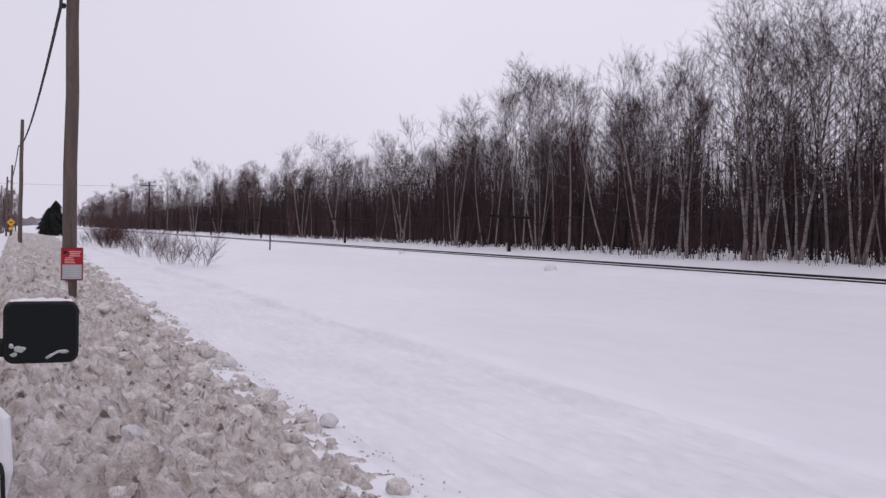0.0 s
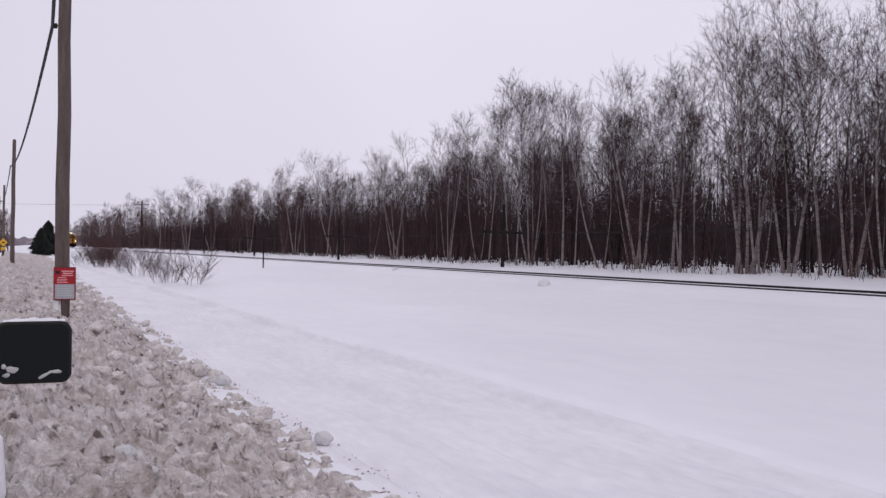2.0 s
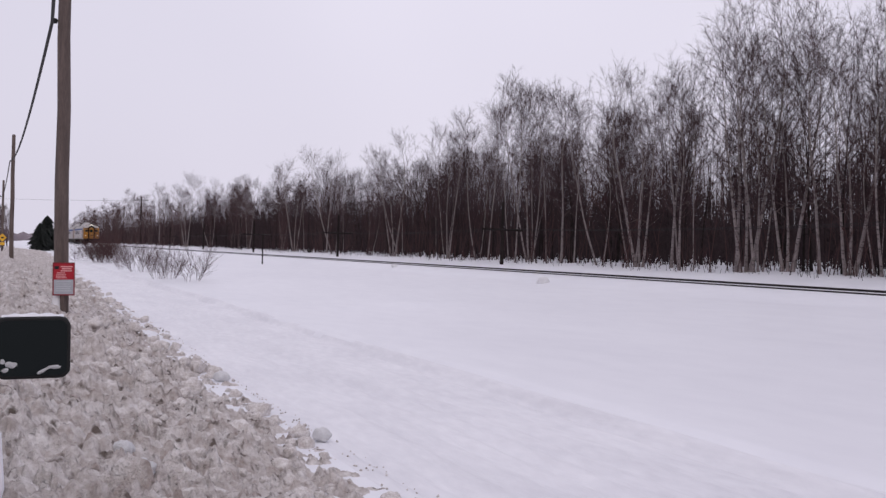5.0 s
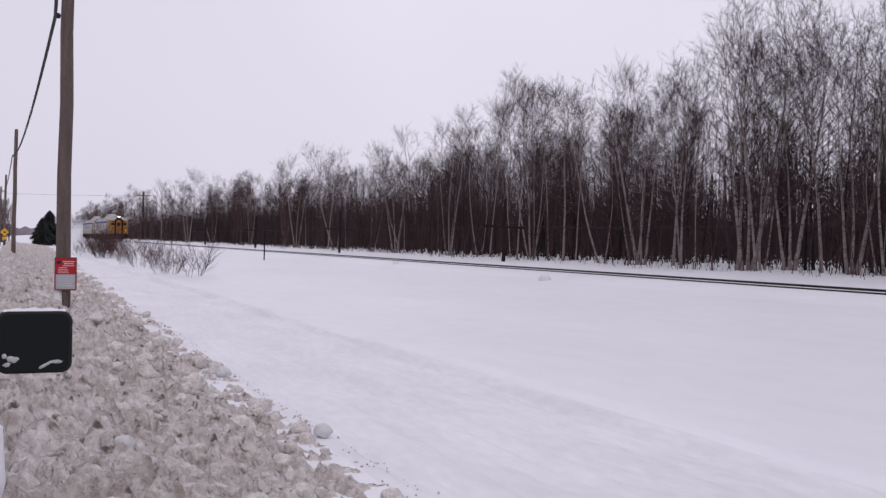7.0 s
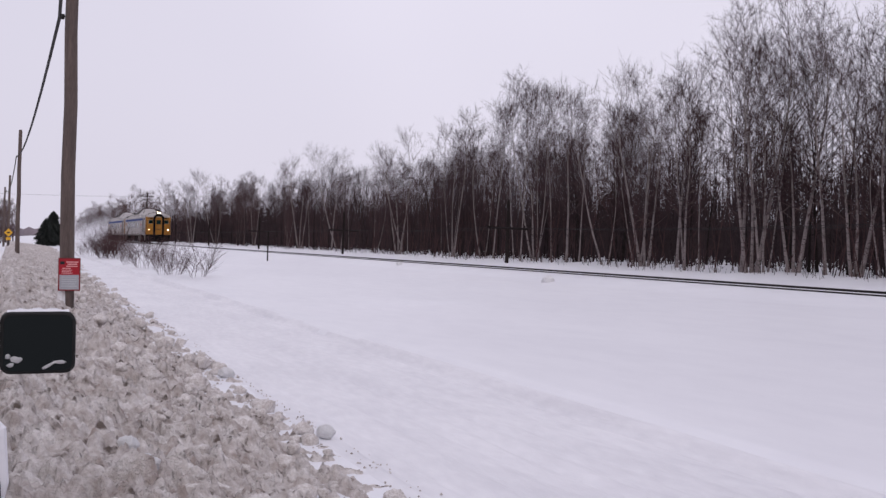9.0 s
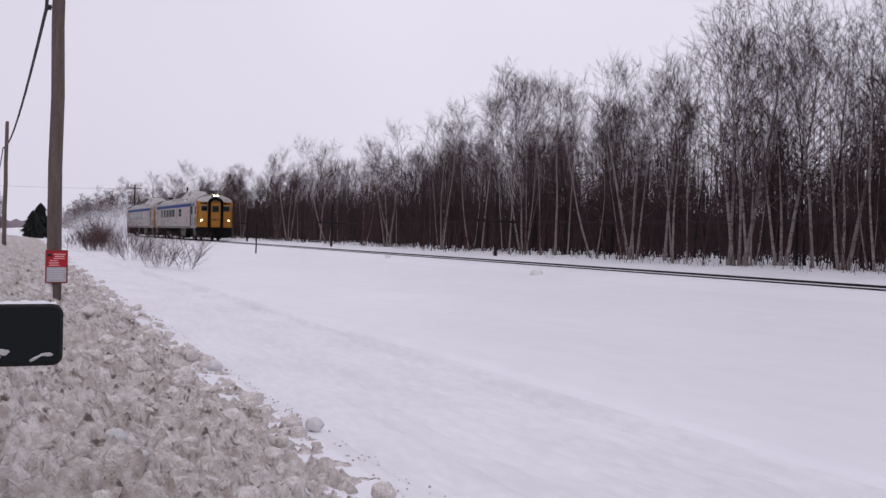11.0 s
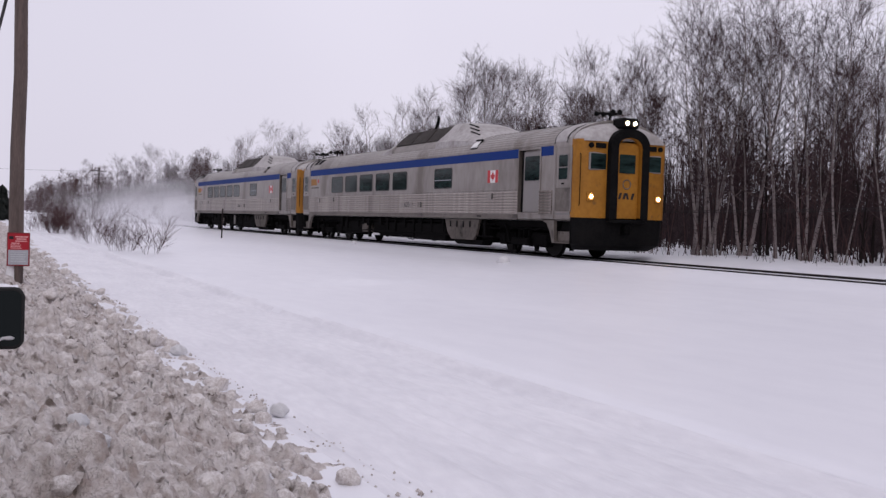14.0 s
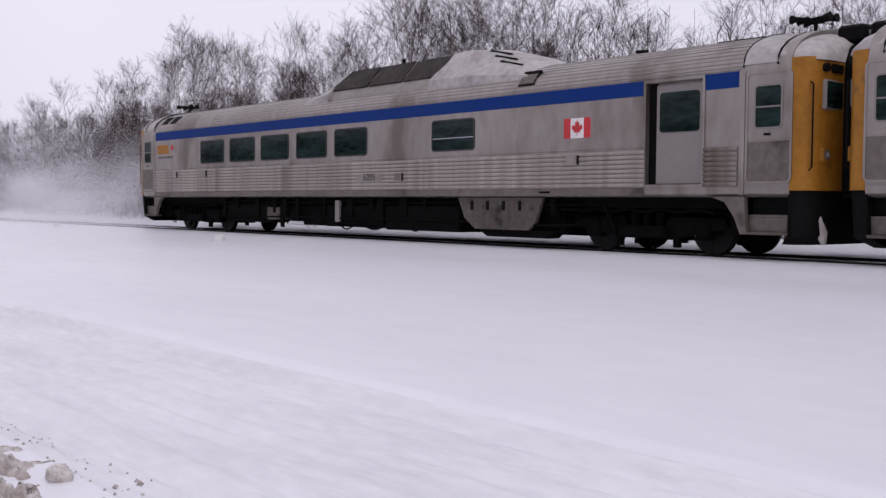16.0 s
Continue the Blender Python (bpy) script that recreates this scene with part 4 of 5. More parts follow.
            sh.tube([tuple(p), (p[0] + 0.6 * ln * math.cos(c), p[1] + 0.6 * ln * math.sin(c), p[2] + ln)], [0.006, 0.003], 3, caps=False)
    tagged(new("saplings", mesh_of("saplings", sh.v, sh.f, SHRUB)), "slender reddish-brown saplings standing in snow before birches", "saplings", kind="stuff")


lumps()


# ---- pickup truck parked on the road ----
def pickup():
    r = root("pickup_truck", pose(-0.28, 3.55, 0.09), "white pickup truck with snow on it, parked on the road", "truck")
    # local: x 0 is its right side, y forward
    side = [(-3.9, 0.45), (-3.9, 1.02), (-0.95, 1.06), (-0.7, 1.10), (0.45, 1.10), (1.5, 1.06), (1.75, 0.9), (1.8, 0.45)]
    part("body", Shape().loft([[(0.0 + dx, y, z) for y, z in side] for dx in (0.0, -1.8)]), WHITE, r)
    cab = [(-0.85, 1.08), (-0.72, 1.55), (-0.55, 1.66), (-0.05, 1.66), (0.08, 1.58), (0.55, 1.08)]
    part("cab", Shape().loft([[(dx - (0.18 if z > 1.2 else 0.03) * s, y, z) for y, z in cab] for dx, s in ((0.0, 1), (-1.8, -1))]), WHITE, r)
    glass = [(-0.62, 1.16), (-0.52, 1.52), (-0.08, 1.52), (0.30, 1.16)]
    part("side_window", Shape().loft([[(-0.035 - 0.30 * (z - 1.1) + d, y, z) for y, z in glass] for d in (-0.02, 0.012)]), GLASS, r)
    part("door", Shape().box(0.003, 0.02, -0.68, 0.42, 0.5, 1.07, 0.006), WHITE, r)
    part("door_handle", Shape().box(0.021, 0.05, -0.60, -0.46, 0.93, 0.96, 0.008), RUBBER, r, "black door handle")
    part("sill", Shape().box(-1.75, 0.004, -3.8, 1.7, 0.33, 0.45, 0.02), RUBBER, r)
    for y in (-2.9, 0.95):
        for x in (-0.13, -1.67):
            w = part("wheel", Shape().disc((x, y, 0.34), (1, 0, 0), 0.34, 0.22, 24), RUBBER, r)
            part("rim", Shape().disc((x + (0.115 if x > -1 else -0.115), y, 0.34), (1, 0, 0), 0.20, 0.012, 16), GREYP, w)
    part("tail_lamp", Shape().box(-0.09, 0.006, -3.925, -3.80, 0.72, 0.98, 0.01), RED, r)
    part("windscreen", Shape().add([(-0.12, 0.50, 1.14), (-1.68, 0.50, 1.14), (-1.6, 0.12, 1.57), (-0.2, 0.12, 1.57), (-0.12, 0.53, 1.15), (-1.68, 0.53, 1.15), (-1.6, 0.15, 1.58), (-0.2, 0.15, 1.58)],
                                   [(3, 2, 1, 0), (4, 5, 6, 7), (0, 1, 5, 4), (1, 2, 6, 5), (2, 3, 7, 6), (3, 0, 4, 7)]), GLASS, r)
    # folding mirror on its arm
    mx, my, mz, w, h = 0.365, -0.15, 1.178, 0.218, 0.190
    m = part("mirror", rounded_slab(mx, mz, w, h, my - 0.004, my + 0.09, 0.032, 0.014), RUBBER, r, "black rectangular wing mirror with a rounded housing")
    part("mirror_pane", rounded_slab(mx, mz, w - 0.022, h - 0.022, my - 0.007, my - 0.0045, 0.022, 0.0), MIRRORGLASS, m, "mirror glass, dark reflection set by its colour, with frozen snow at its lower edge")
    part("mirror_arm", Shape().box(0.0, mx - w / 2 + 0.02, my + 0.01, my + 0.06, mz - 0.075, mz - 0.02, 0.012), RUBBER, m)
    part("snow_cap", Shape().loft([[(mx - w / 2 + 0.02 + (w - 0.04) * k / 10, my + a, mz + h / 2 - 0.004 + b * (0.4 + 0.5 * math.sin(0.3 + 2.5 * k / 10) + 0.2 * math.sin(4.0 * k))) for a, b in ((0.004, 0.0), (0.012, 0.010), (0.05, 0.013), (0.075, 0.0))] for k in range(11)]), SNOW, m, "thin snow on top of the mirror", smooth=True)
    for k, (x0, z0, sx, sz) in enumerate(((-0.062, -0.050, 0.022, 0.016), (-0.078, -0.066, 0.014, 0.010), (0.030, -0.070, 0.030, 0.008), (0.062, -0.060, 0.022, 0.010), (-0.085, -0.04, 0.010, 0.012))):
        ob = new("frozen_snow", lump_mesh(30 + k, CLEAN_LUMP))
        ob.parent = m
        ob.matrix_local = pose(mx + x0, my - 0.008, mz + z0, 0, -14 * (k % 3), 0) @ Matrix.Diagonal((sx * 0.75, 0.004, sz * 0.7, 1))
    # snow-crusted lump on the door's edge
    part("snow_crust", Shape().tube([(0.245, -0.62, 0.72), (0.268, -0.62, 0.86), (0.262, -0.62, 1.0), (0.22, -0.62, 1.06)], [0.010, 0.02, 0.018, 0.008], 8), SNOW, r, "snow crusted on a side bracket")
    part("side_bracket", Shape().tube([(0.0, -0.6, 0.95), (0.25, -0.6, 0.92), (0.262, -0.655, 0.86), (0.27, -0.655, 0.62)], 0.006, 6), RUBBER, r, "black side bracket")


def rounded_slab(cx, cz, w, h, y0, y1, radius, bevel):
    """A slab across y with rounded corners."""
    def ring(inset, y):
        pts = []
        for k in range(4):
            sx, sz = ((1, 1), (-1, 1), (-1, -1), (1, -1))[k]
            for i in range(6):
                a = math.pi / 2 * (k + i / 5)
                rr = max(0.001, radius - inset)
                pts.append((cx + sx * (w / 2 - radius) + rr * math.cos(a), y, cz + sz * (h / 2 - radius) + rr * math.sin(a)))
        return pts
    rings = [ring(0, y0), ring(0, y1)] if bevel == 0 else [ring(bevel * 0.4, y0), ring(0, y0 + bevel * 0.4), ring(0, y1 - bevel * 2), ring(bevel * 1.5, y1)]
    return Shape().loft(rings)


pickup()


# ---- train: two stainless rail diesel cars ----
HALF = 1.525
ROOF_ARC = [(1.525, 3.26), (1.50, 3.40), (1.41, 3.54), (1.24, 3.68), (0.98, 3.80), (0.66, 3.90), (0.33, 3.96), (0.0, 3.985)]


def slab(sgn, x0, x1, u0, u1, z0, z1, bevel=0.0):
    """A box on the car's side: x0, x1 are distances out from the centre line."""
    a, b = sorted((sgn * x0, sgn * x1))
    return Shape().box(a, b, min(u0, u1), max(u0, u1), z0, z1, bevel)


def side_pane(sgn, u0, u1, z0, z1, x, depth, radius):
    """Rounded pane lying on a side."""
    sh = rounded_slab((u0 + u1) / 2, (z0 + z1) / 2, abs(u1 - u0), z1 - z0, 0, depth, radius, 0.0)
    sh.v = [(sgn * (x + p[1]), p[0], p[2]) for p in sh.v]
    return sh


def side_ring(sgn, u0, u1, z0, z1, x, depth, radius, width):
    """Rounded frame round a pane."""
    def loop(w, h, r, y):
        return rounded_slab((u0 + u1) / 2, (z0 + z1) / 2, w, h, 0, 1, r, 0.0).v[:24]
    w, h = abs(u1 - u0), z1 - z0
    outer, inner = loop(w + 2 * width, h + 2 * width, radius + width, 0), loop(w, h, radius, 0)
    rings = []
    for pts, d in ((outer, 0), (outer, depth), (inner, depth), (inner, 0)):
        rings.append([(sgn * (x + d), p[0], p[2]) for p in pts])
    return Shape().loft(rings, caps=False)


def section(u, inset):
    """Half outlines of the body with the doors set in."""
    right = [(1.40, 1.06), (1.47, 1.07), (HALF, 1.12), (HALF, 1.285), (HALF - inset, 1.29), (HALF - inset, 3.17), (HALF, 3.175), (HALF, 3.25)] + ROOF_ARC[1:]
    return [(x, u, z) for x, z in right] + [(-x, u, z) for x, z in reversed(right[:-1])]


def plan_outline(e, inset=0.0):
    """Plan of a rounded car end; e is +1 for the rear, -1 for the front."""
    h = HALF - inset
    half = [(h, 12.30), (h - 0.005, 12.42), (h - 0.04, 12.53), (h - 0.12, 12.62), (h - 0.26, 12.68), (h - 0.5, 12.72), (0.6, 12.76)]
    return [(x, e * (y - inset)) for x, y in half] + [(-x, e * (y - inset)) for x, y in reversed(half)]


def arch_frame(e, w, z0, z1, thick, y0, y1):
    """Upright door frame with a rounded top."""
    def path(o):
        a, r, pts = w + o, 0.34 + o, [(w + o, z0)]
        for k in range(7):
            t = math.pi / 2 * k / 6
            pts.append((a - r + r * math.cos(t), z1 + o - r * 0.8 + r * 0.8 * math.sin(t)))
        return pts + [(-x, z) for x, z in reversed(pts)]
    inner, outer = path(0), path(thick)
    rings = [[(x, e * y, z) for (x, z) in pts] for pts, y in ((outer, y0), (outer, y1), (inner, y1), (inner, y0))]
    n = len(inner)
    sh = Shape()
    vs = [p for rr in rings for p in rr]
    fs = []
    for k in range(4):
        m = (k + 1) % 4
        for i in range(n - 1):
            fs.append((k * n + i, k * n + i + 1, m * n + i + 1, m * n + i))
    fs += [(0, n, 2 * n, 3 * n), (n - 1, 4 * n - 1, 3 * n - 1, 2 * n - 1)]
    return sh.add(vs, fs)


def maple_leaf(s):
    """Outline of an eleven-pointed leaf of height s."""
    half = [(0, 0.5), (0.09, 0.32), (0.19, 0.37), (0.15, 0.10), (0.27, 0.22), (0.30, 0.15), (0.44, 0.17), (0.39, 0.03), (0.45, -0.01), (0.22, -0.19), (0.25, -0.27), (0.03, -0.24), (0.03, -0.45)]
    return [(x * s, z * s) for x, z in half] + [(-x * s, z * s) for x, z in reversed(half[1:])]


def on_side(sgn, outline, u, z, x0, x1):
    sh = Shape()
    sh.loft([[(sgn * x, u + a, z + b) for a, b in outline] for x in (x0, x1)])
    return sh


def rail_car(front):
    car = root("rail_car", pose(0, 0, 0), "stainless steel rail diesel car with yellow ends, " + ("headlamps lit" if front else "coupled behind"), "rail car", "cars of the train")
    # body with recessed baggage doors
    d0, d1 = -10.58, -9.33
    rings = []
    for u, i in ((-12.3, 0), (d0 - 0.001, 0), (d0, 0.10), (d1, 0.10), (d1 + 0.001, 0), (12.3, 0)):
        rings.append(section(u, i))
    part("body", Shape().loft(rings), STAINLESS, car, smooth=True)
    for sgn in (-1, 1):
        # stripe, eave moulding and belt rail
        part("stripe", slab(sgn, HALF, HALF + 0.006, d1 + 0.08, 11.31, 2.95, 3.225), BLUE, car, "blue stripe under the roof")
        part("stripe", slab(sgn, HALF, HALF + 0.006, -11.31, d0 - 0.03, 2.95, 3.225), BLUE, car, "blue stripe under the roof")
        part("eave_moulding", slab(sgn, HALF, HALF + 0.022, -11.35, 11.35, 3.245, 3.275, 0.006), STAINLESS, car)
        part("belt_rail", slab(sgn, HALF, HALF + 0.018, d1 + 0.03, 11.31, 1.985, 2.01, 0.005), STAINLESS, car)
        part("sill", slab(sgn, HALF - 0.04, HALF + 0.012, d1 + 0.02, 11.31, 1.085, 1.235, 0.008), GRIMY, car)
        # fluted lower side
        arc = [(0.0, -0.040), (0.020, -0.033), (0.032, -0.012), (0.032, 0.012), (0.020, 0.033), (0.0, 0.040)]
        meshes = []
        for u0, u1 in ((d1 + 0.03, 11.31), (-11.31, d0 - 0.03)):
            sh = Shape().loft([[(sgn * (HALF + a), u, b) for a, b in arc] for u in (u0, u1)])
            meshes.append(sh.mesh("flute", FLUTE, True))
        for k in range(8):
            for me in meshes:
                ob = new("flute", me)
                ob.parent = car
                ob.location = (0, 0, 1.285 + 0.088 * k)
        # windows
        for u0, u1 in ((8.11, 6.70), (6.27, 4.88), (4.47, 3.05), (2.60, 1.20), (0.78, -0.58), (-3.16, -4.56)):
            lo, hi = min(u0, u1), max(u0, u1)
            w = part("window", side_ring(sgn, lo, hi, 2.14, 2.79, HALF, 0.014, 0.06, 0.035), GASKET, car)
            part("pane", side_pane(sgn, lo, hi, 2.14, 2.79, HALF + 0.001, 0.004, 0.06), GLASS, w, "dark green tinted window glass")
            if u1 == -4.56:
                part("sash_bar", slab(sgn, HALF + 0.0055, HALF + 0.016, lo + 0.01, hi - 0.01, 2.39, 2.41), GREYP, w)
        part("window_panel", slab(sgn, HALF, HALF + 0.004, 8.35, 9.35, 2.07, 2.86), STAINLESS, car)
        # baggage door and its frame
        f = part("door_frame", side_ring(sgn, d0, d1, 1.29, 3.17, HALF, 0.022, 0.004, 0.05), STAINLESS, car)
        part("baggage_door", slab(sgn, HALF - 0.098, HALF - 0.045, d0 + 0.001, d1 - 0.20, 1.30, 3.12, 0.008), DOORGREY, car, "grey sliding baggage door")
        # black strip puts the shade of the recessed gap into colour
        part("door_gap_shade", slab(sgn, HALF - 0.098, HALF - 0.092, d1 - 0.195, d1 - 0.002, 1.30, 3.16), BLACKP, car)
        part("door_window", side_pane(sgn, d0 + 0.10, d1 - 0.28, 2.25, 2.98, HALF - 0.044, 0.012, 0.07), GLASS, car, "dark glass of the baggage door")
        # flag
        fl = part("flag", slab(sgn, HALF, HALF + 0.005, -7.97, -7.26, 2.235, 2.635), WHITE, car, "red and white maple leaf flag")
        for a, b in ((-7.97, -7.79), (-7.44, -7.26)):
            part("flag_bar", slab(sgn, HALF + 0.0055, HALF + 0.008, a, b, 2.235, 2.635), RED, fl)
        part("flag_leaf", on_side(sgn, maple_leaf(0.33), -7.615, 2.435, HALF + 0.0055, HALF + 0.008), RED, fl)
        # operator's mark as plain shapes: yellow slanted bars, red leaf, grey line
        z0, hh = 2.50, 0.30
        pts = [(11.20, 0), (10.32, 0), (10.42, hh), (11.20, hh)]
        part("mark_bar", on_side(sgn, pts, 0, z0, HALF, HALF + 0.004), YELLOW, car, "yellow painted mark")
        part("mark_leaf", on_side(sgn, maple_leaf(0.27), 10.12, z0 + 0.17, HALF, HALF + 0.0042), RED, car, "small red painted leaf")
        part("mark_line", slab(sgn, HALF, HALF + 0.004, 10.05, 11.15, 2.35, 2.41), GRIMY, car, "faded grey print")
        # small fittings on the flutes
        part("number_plate", slab(sgn, HALF + 0.02, HALF + 0.036, -1.30, -0.15, 1.47, 1.63), STAINLESS, car)
        for u, z in ((10.05, 1.78), (8.05, 1.80), (-1.75, 1.55), (-7.35, 1.80)):
            part("side_hatch", slab(sgn, HALF + 0.02, HALF + 0.037, u - 0.28, u, z - 0.09, z + 0.09), STAINLESS, car)
            part("grab_iron", slab(sgn, HALF + 0.033, HALF + 0.045, u - 0.34, u - 0.30, z - 0.10, z + 0.09), BLACKP, car)
        part("vent", slab(sgn, HALF + 0.005, HALF + 0.02, -6.9, -6.6, 1.14, 1.18), BLACKP, car)
        # vestibules
        for e in (-1, 1):
            u0, u1 = e * 11.50, e * 12.30
            lo, hi = min(u0, u1), max(u0, u1)
            door = part("vestibule_door", side_ring(sgn, lo, hi, 1.33, 3.14, HALF, 0.02, 0.06, 0.04), STAINLESS, car)
            part("upper_leaf", side_pane(sgn, lo, hi, 2.03, 3.14, HALF + 0.001, 0.008, 0.06), STAINLESS, door)
            part("lower_leaf", side_pane(sgn, lo, hi, 1.33, 2.00, HALF + 0.001, 0.006, 0.01), GRIMY, door, "grimy lower half of the vestibule door")
            part("window_frame", side_ring(sgn, lo + 0.17, hi - 0.15, 2.24, 2.93, HALF + 0.008, 0.014, 0.05, 0.03), DOORGREY, door)
            part("pane", side_pane(sgn, lo + 0.17, hi - 0.15, 2.24, 2.93, HALF + 0.010, 0.004, 0.05), GLASS, door)
            part("sash_bar", slab(sgn, HALF + 0.015, HALF + 0.024, lo + 0.17, hi - 0.15, 2.57, 2.595), DOORGREY, door)
            part("door_latch", slab(sgn, HALF + 0.010, HALF + 0.03, lo + 0.36, lo + 0.48, 2.10, 2.14), BLACKP, door)
            part("jamb", slab(sgn, HALF, HALF + 0.016, e * 11.36 if e > 0 else -11.44, e * 11.44 if e > 0 else -11.36, 1.10, 3.22), STAINLESS, car)
            # stepwell with a flared bracket
            out = [(e * 10.75, 1.07), (e * 11.05, 0.98), (e * 11.25, 0.72), (e * 11.38, 0.42), (e * 11.50, 0.42), (e * 11.46, 0.95), (e * 11.46, 1.07)]
            part("step_bracket", on_side(sgn, out, 0, 0, HALF - 0.10, HALF), GRIMY, car)
            well = part("stepwell", slab(sgn, 0.75, HALF - 0.26, e * 11.46, e * 12.28, 0.45, 1.2), BLACKP, car)
            part("tread", slab(sgn, HALF - 0.27, HALF - 0.02, e * 11.47, e * 12.27, 0.42, 0.47), SKIRT, well)
            part("tread", slab(sgn, HALF - 0.27, HALF - 0.12, e * 11.47, e * 12.27, 0.72, 0.76), GRIMY, well)
            part("riser", slab(sgn, HALF - 0.16, HALF - 0.125, e * 11.47, e * 12.27, 0.475, 0.715), GRIMY, well, "worn steel step riser")
            part("door_sill", slab(sgn, HALF - 0.02, HALF + 0.012, e * 11.47, e * 12.30, 1.235, 1.29), DOORGREY, well)
            part("step_end", slab(sgn, HALF - 0.26, HALF - 0.02, e * 12.275, e * 12.30, 0.40, 1.15), BLACKP, well)
    # ends
    for e in (-1, 1):
        def cap(z0, z1, inset):
            pl = plan_outline(e, inset)
            return Shape().loft([[(x, y, z) for x, y in pl] for z in (z0, z1)])
        part("end_face", cap(1.17, 3.36, 0.0), YELLOW, car, "yellow painted rounded end", smooth=True)
        pl0, pl1, pl2 = plan_outline(e, 0.02), plan_outline(e, 0.06), plan_outline(e, 0.28)
        part("pilot", Shape().loft([[(x, y, 0.26) for x, y in pl2], [(x, y, 0.42) for x, y in pl1], [(x, y, 1.165) for x, y in pl0]]), BLACKP, car, "black pilot under the end", smooth=True)
        # frosted roof end, curving down
        rings = []
        for v, drop, nar in ((11.42, 0.0, 0.0), (11.9, 0.03, 0.01), (12.3, 0.10, 0.05), (12.55, 0.20, 0.14), (12.70, 0.34, 0.34), (12.76, 0.50, 0.7)):
            arc = []
            for x, z in ROOF_ARC:
                k = (z - 3.26) / (3.985 - 3.26)
                arc.append((x * (1 - nar * 0.4) + (0.012 if v < 12 else 0), 3.30 + max(0.0, k * (3.985 - 3.30 - drop)) + 0.012))
            rings.append([(x, e * v, z) for x, z in arc] + [(-x, e * v, z) for x, z in reversed(arc[:-1])])
        part("roof_end", Shape().loft(rings), FROST, car, "frosted rounded roof end", smooth=True)
        for v in (11.40, 12.05):
            pts = [(x + 0.016, e * v, z + 0.016) for x, z in ROOF_ARC] + [(-x - 0.016, e * v, z + 0.016) for x, z in reversed(ROOF_ARC[:-1])]
            pts = [(x, y, z - (0.05 if v > 12 else 0) * (z - 3.3)) for x, y, z in pts]
            part("roof_seam", Shape().tube(pts, 0.017, 5), BLACKP, car)
        # gangway: black arch, yellow door set back in it
        part("gangway_frame", arch_frame(e, 0.40, 1.15, 3.44, 0.25, 12.60, 12.95), BLACKP, car, "black rubber gangway arch")
        part("gangway_reveal", arch_frame(e, 0.385, 1.20, 3.425, 0.014, 12.70, 12.935), YELLOW, car)
        dr = part("end_door", Shape().box(-0.384, 0.384, min(e * 12.765, e * 12.80), max(e * 12.765, e * 12.80), 1.18, 3.30, 0.005), YELLOW, car, "yellow end door with a dark mark")
        part("door_pane", Shape().box(-0.27, 0.27, min(e * 12.803, e * 12.81), max(e * 12.803, e * 12.81), 2.45, 2.98), GLASS, dr)
        for a, b, q in ((-0.28, -0.20, 0.05), (-0.13, -0.05, 0.05), (0.02, 0.09, -0.05), (0.14, 0.22, 0.06)):
            part("door_mark", Shape().loft([[(a, e * y, 1.72), (b, e * y, 1.72), (b + q, e * y, 1.90), (a + q, e * y, 1.90)] for y in (12.803, 12.807)]), DARKPRINT, dr)
        part("door_ring", Shape().tube([(0.13 * math.cos(t * 0.5236), e * 12.806, 2.14 + 0.13 * math.sin(t * 0.5236)) for t in range(13)], 0.018, 5), GRIMY, dr)
        part("end_sill", Shape().box(-0.62, 0.62, min(e * 12.6, e * 12.93), max(e * 12.6, e * 12.93), 1.05, 1.145, 0.02), BLACKP, car)
        for sx in (-1, 1):
            w = part("cab_window", Shape().box(*sorted((sx * 0.66, sx * 1.22)), *sorted((e * 12.62, e * 12.752)), 2.50, 3.00, 0.03), DOORGREY, car, "cab window in a bare metal frame")
            part("pane", Shape().box(*sorted((sx * 0.69, sx * 1.19)), *sorted((e * 12.754, e * 12.762)), 2.535, 2.965), GLASS, w)
            part("marker_lamp", Shape().disc((sx * 1.17, e * 12.72, 3.19), (0, 1, 0), 0.07, 0.09, 12), BLACKP, car)
            part("number_box", Shape().box(*sorted((sx * 0.70, sx * 1.02)), *sorted((e * 12.66, e * 12.775)), 3.12, 3.26, 0.01), BLACKP, car)
            hl = part("headlamp", Shape().box(*sorted((sx * 1.02, sx * 1.26)), *sorted((e * 12.62, e * 12.748)), 1.64, 1.88, 0.015), YELLOW, car, "square lamp housing")
            # on lit lamps the bezel itself glows, as the amber ring of light
            part("bezel", Shape().disc((sx * 1.14, e * 12.75, 1.76), (0, 1, 0), 0.085, 0.012, 16), BEZEL_GLOW if (front and e < 0) else GRIMY, hl)
            part("lens", Shape().disc((sx * 1.14, e * 12.757, 1.76), (0, 1, 0), 0.042, 0.02, 14), LAMP if (front and e < 0) else GREYP, hl, "lit headlamp lens" if (front and e < 0) else "")
            part("grab_rail", Shape().tube([(sx * 1.44, e * 12.60, 1.5), (sx * 1.46, e * 12.66, 1.55), (sx * 1.46, e * 12.66, 2.9), (sx * 1.44, e * 12.60, 2.95)], 0.014, 6), BLACKP, car)
        tl = part("top_lamp", Shape().box(-0.29, 0.29, min(e * 12.40, e * 12.92), max(e * 12.40, e * 12.92), 3.70, 4.0, 0.05), BLACKP, car, "twin top headlamp housing")
        for sx in (-0.13, 0.13):
            part("lens", Shape().disc((sx, e * 12.925, 3.85), (0, 1, 0), 0.052, 0.02, 14), LAMP if (front and e < 0) else GREYP, tl)
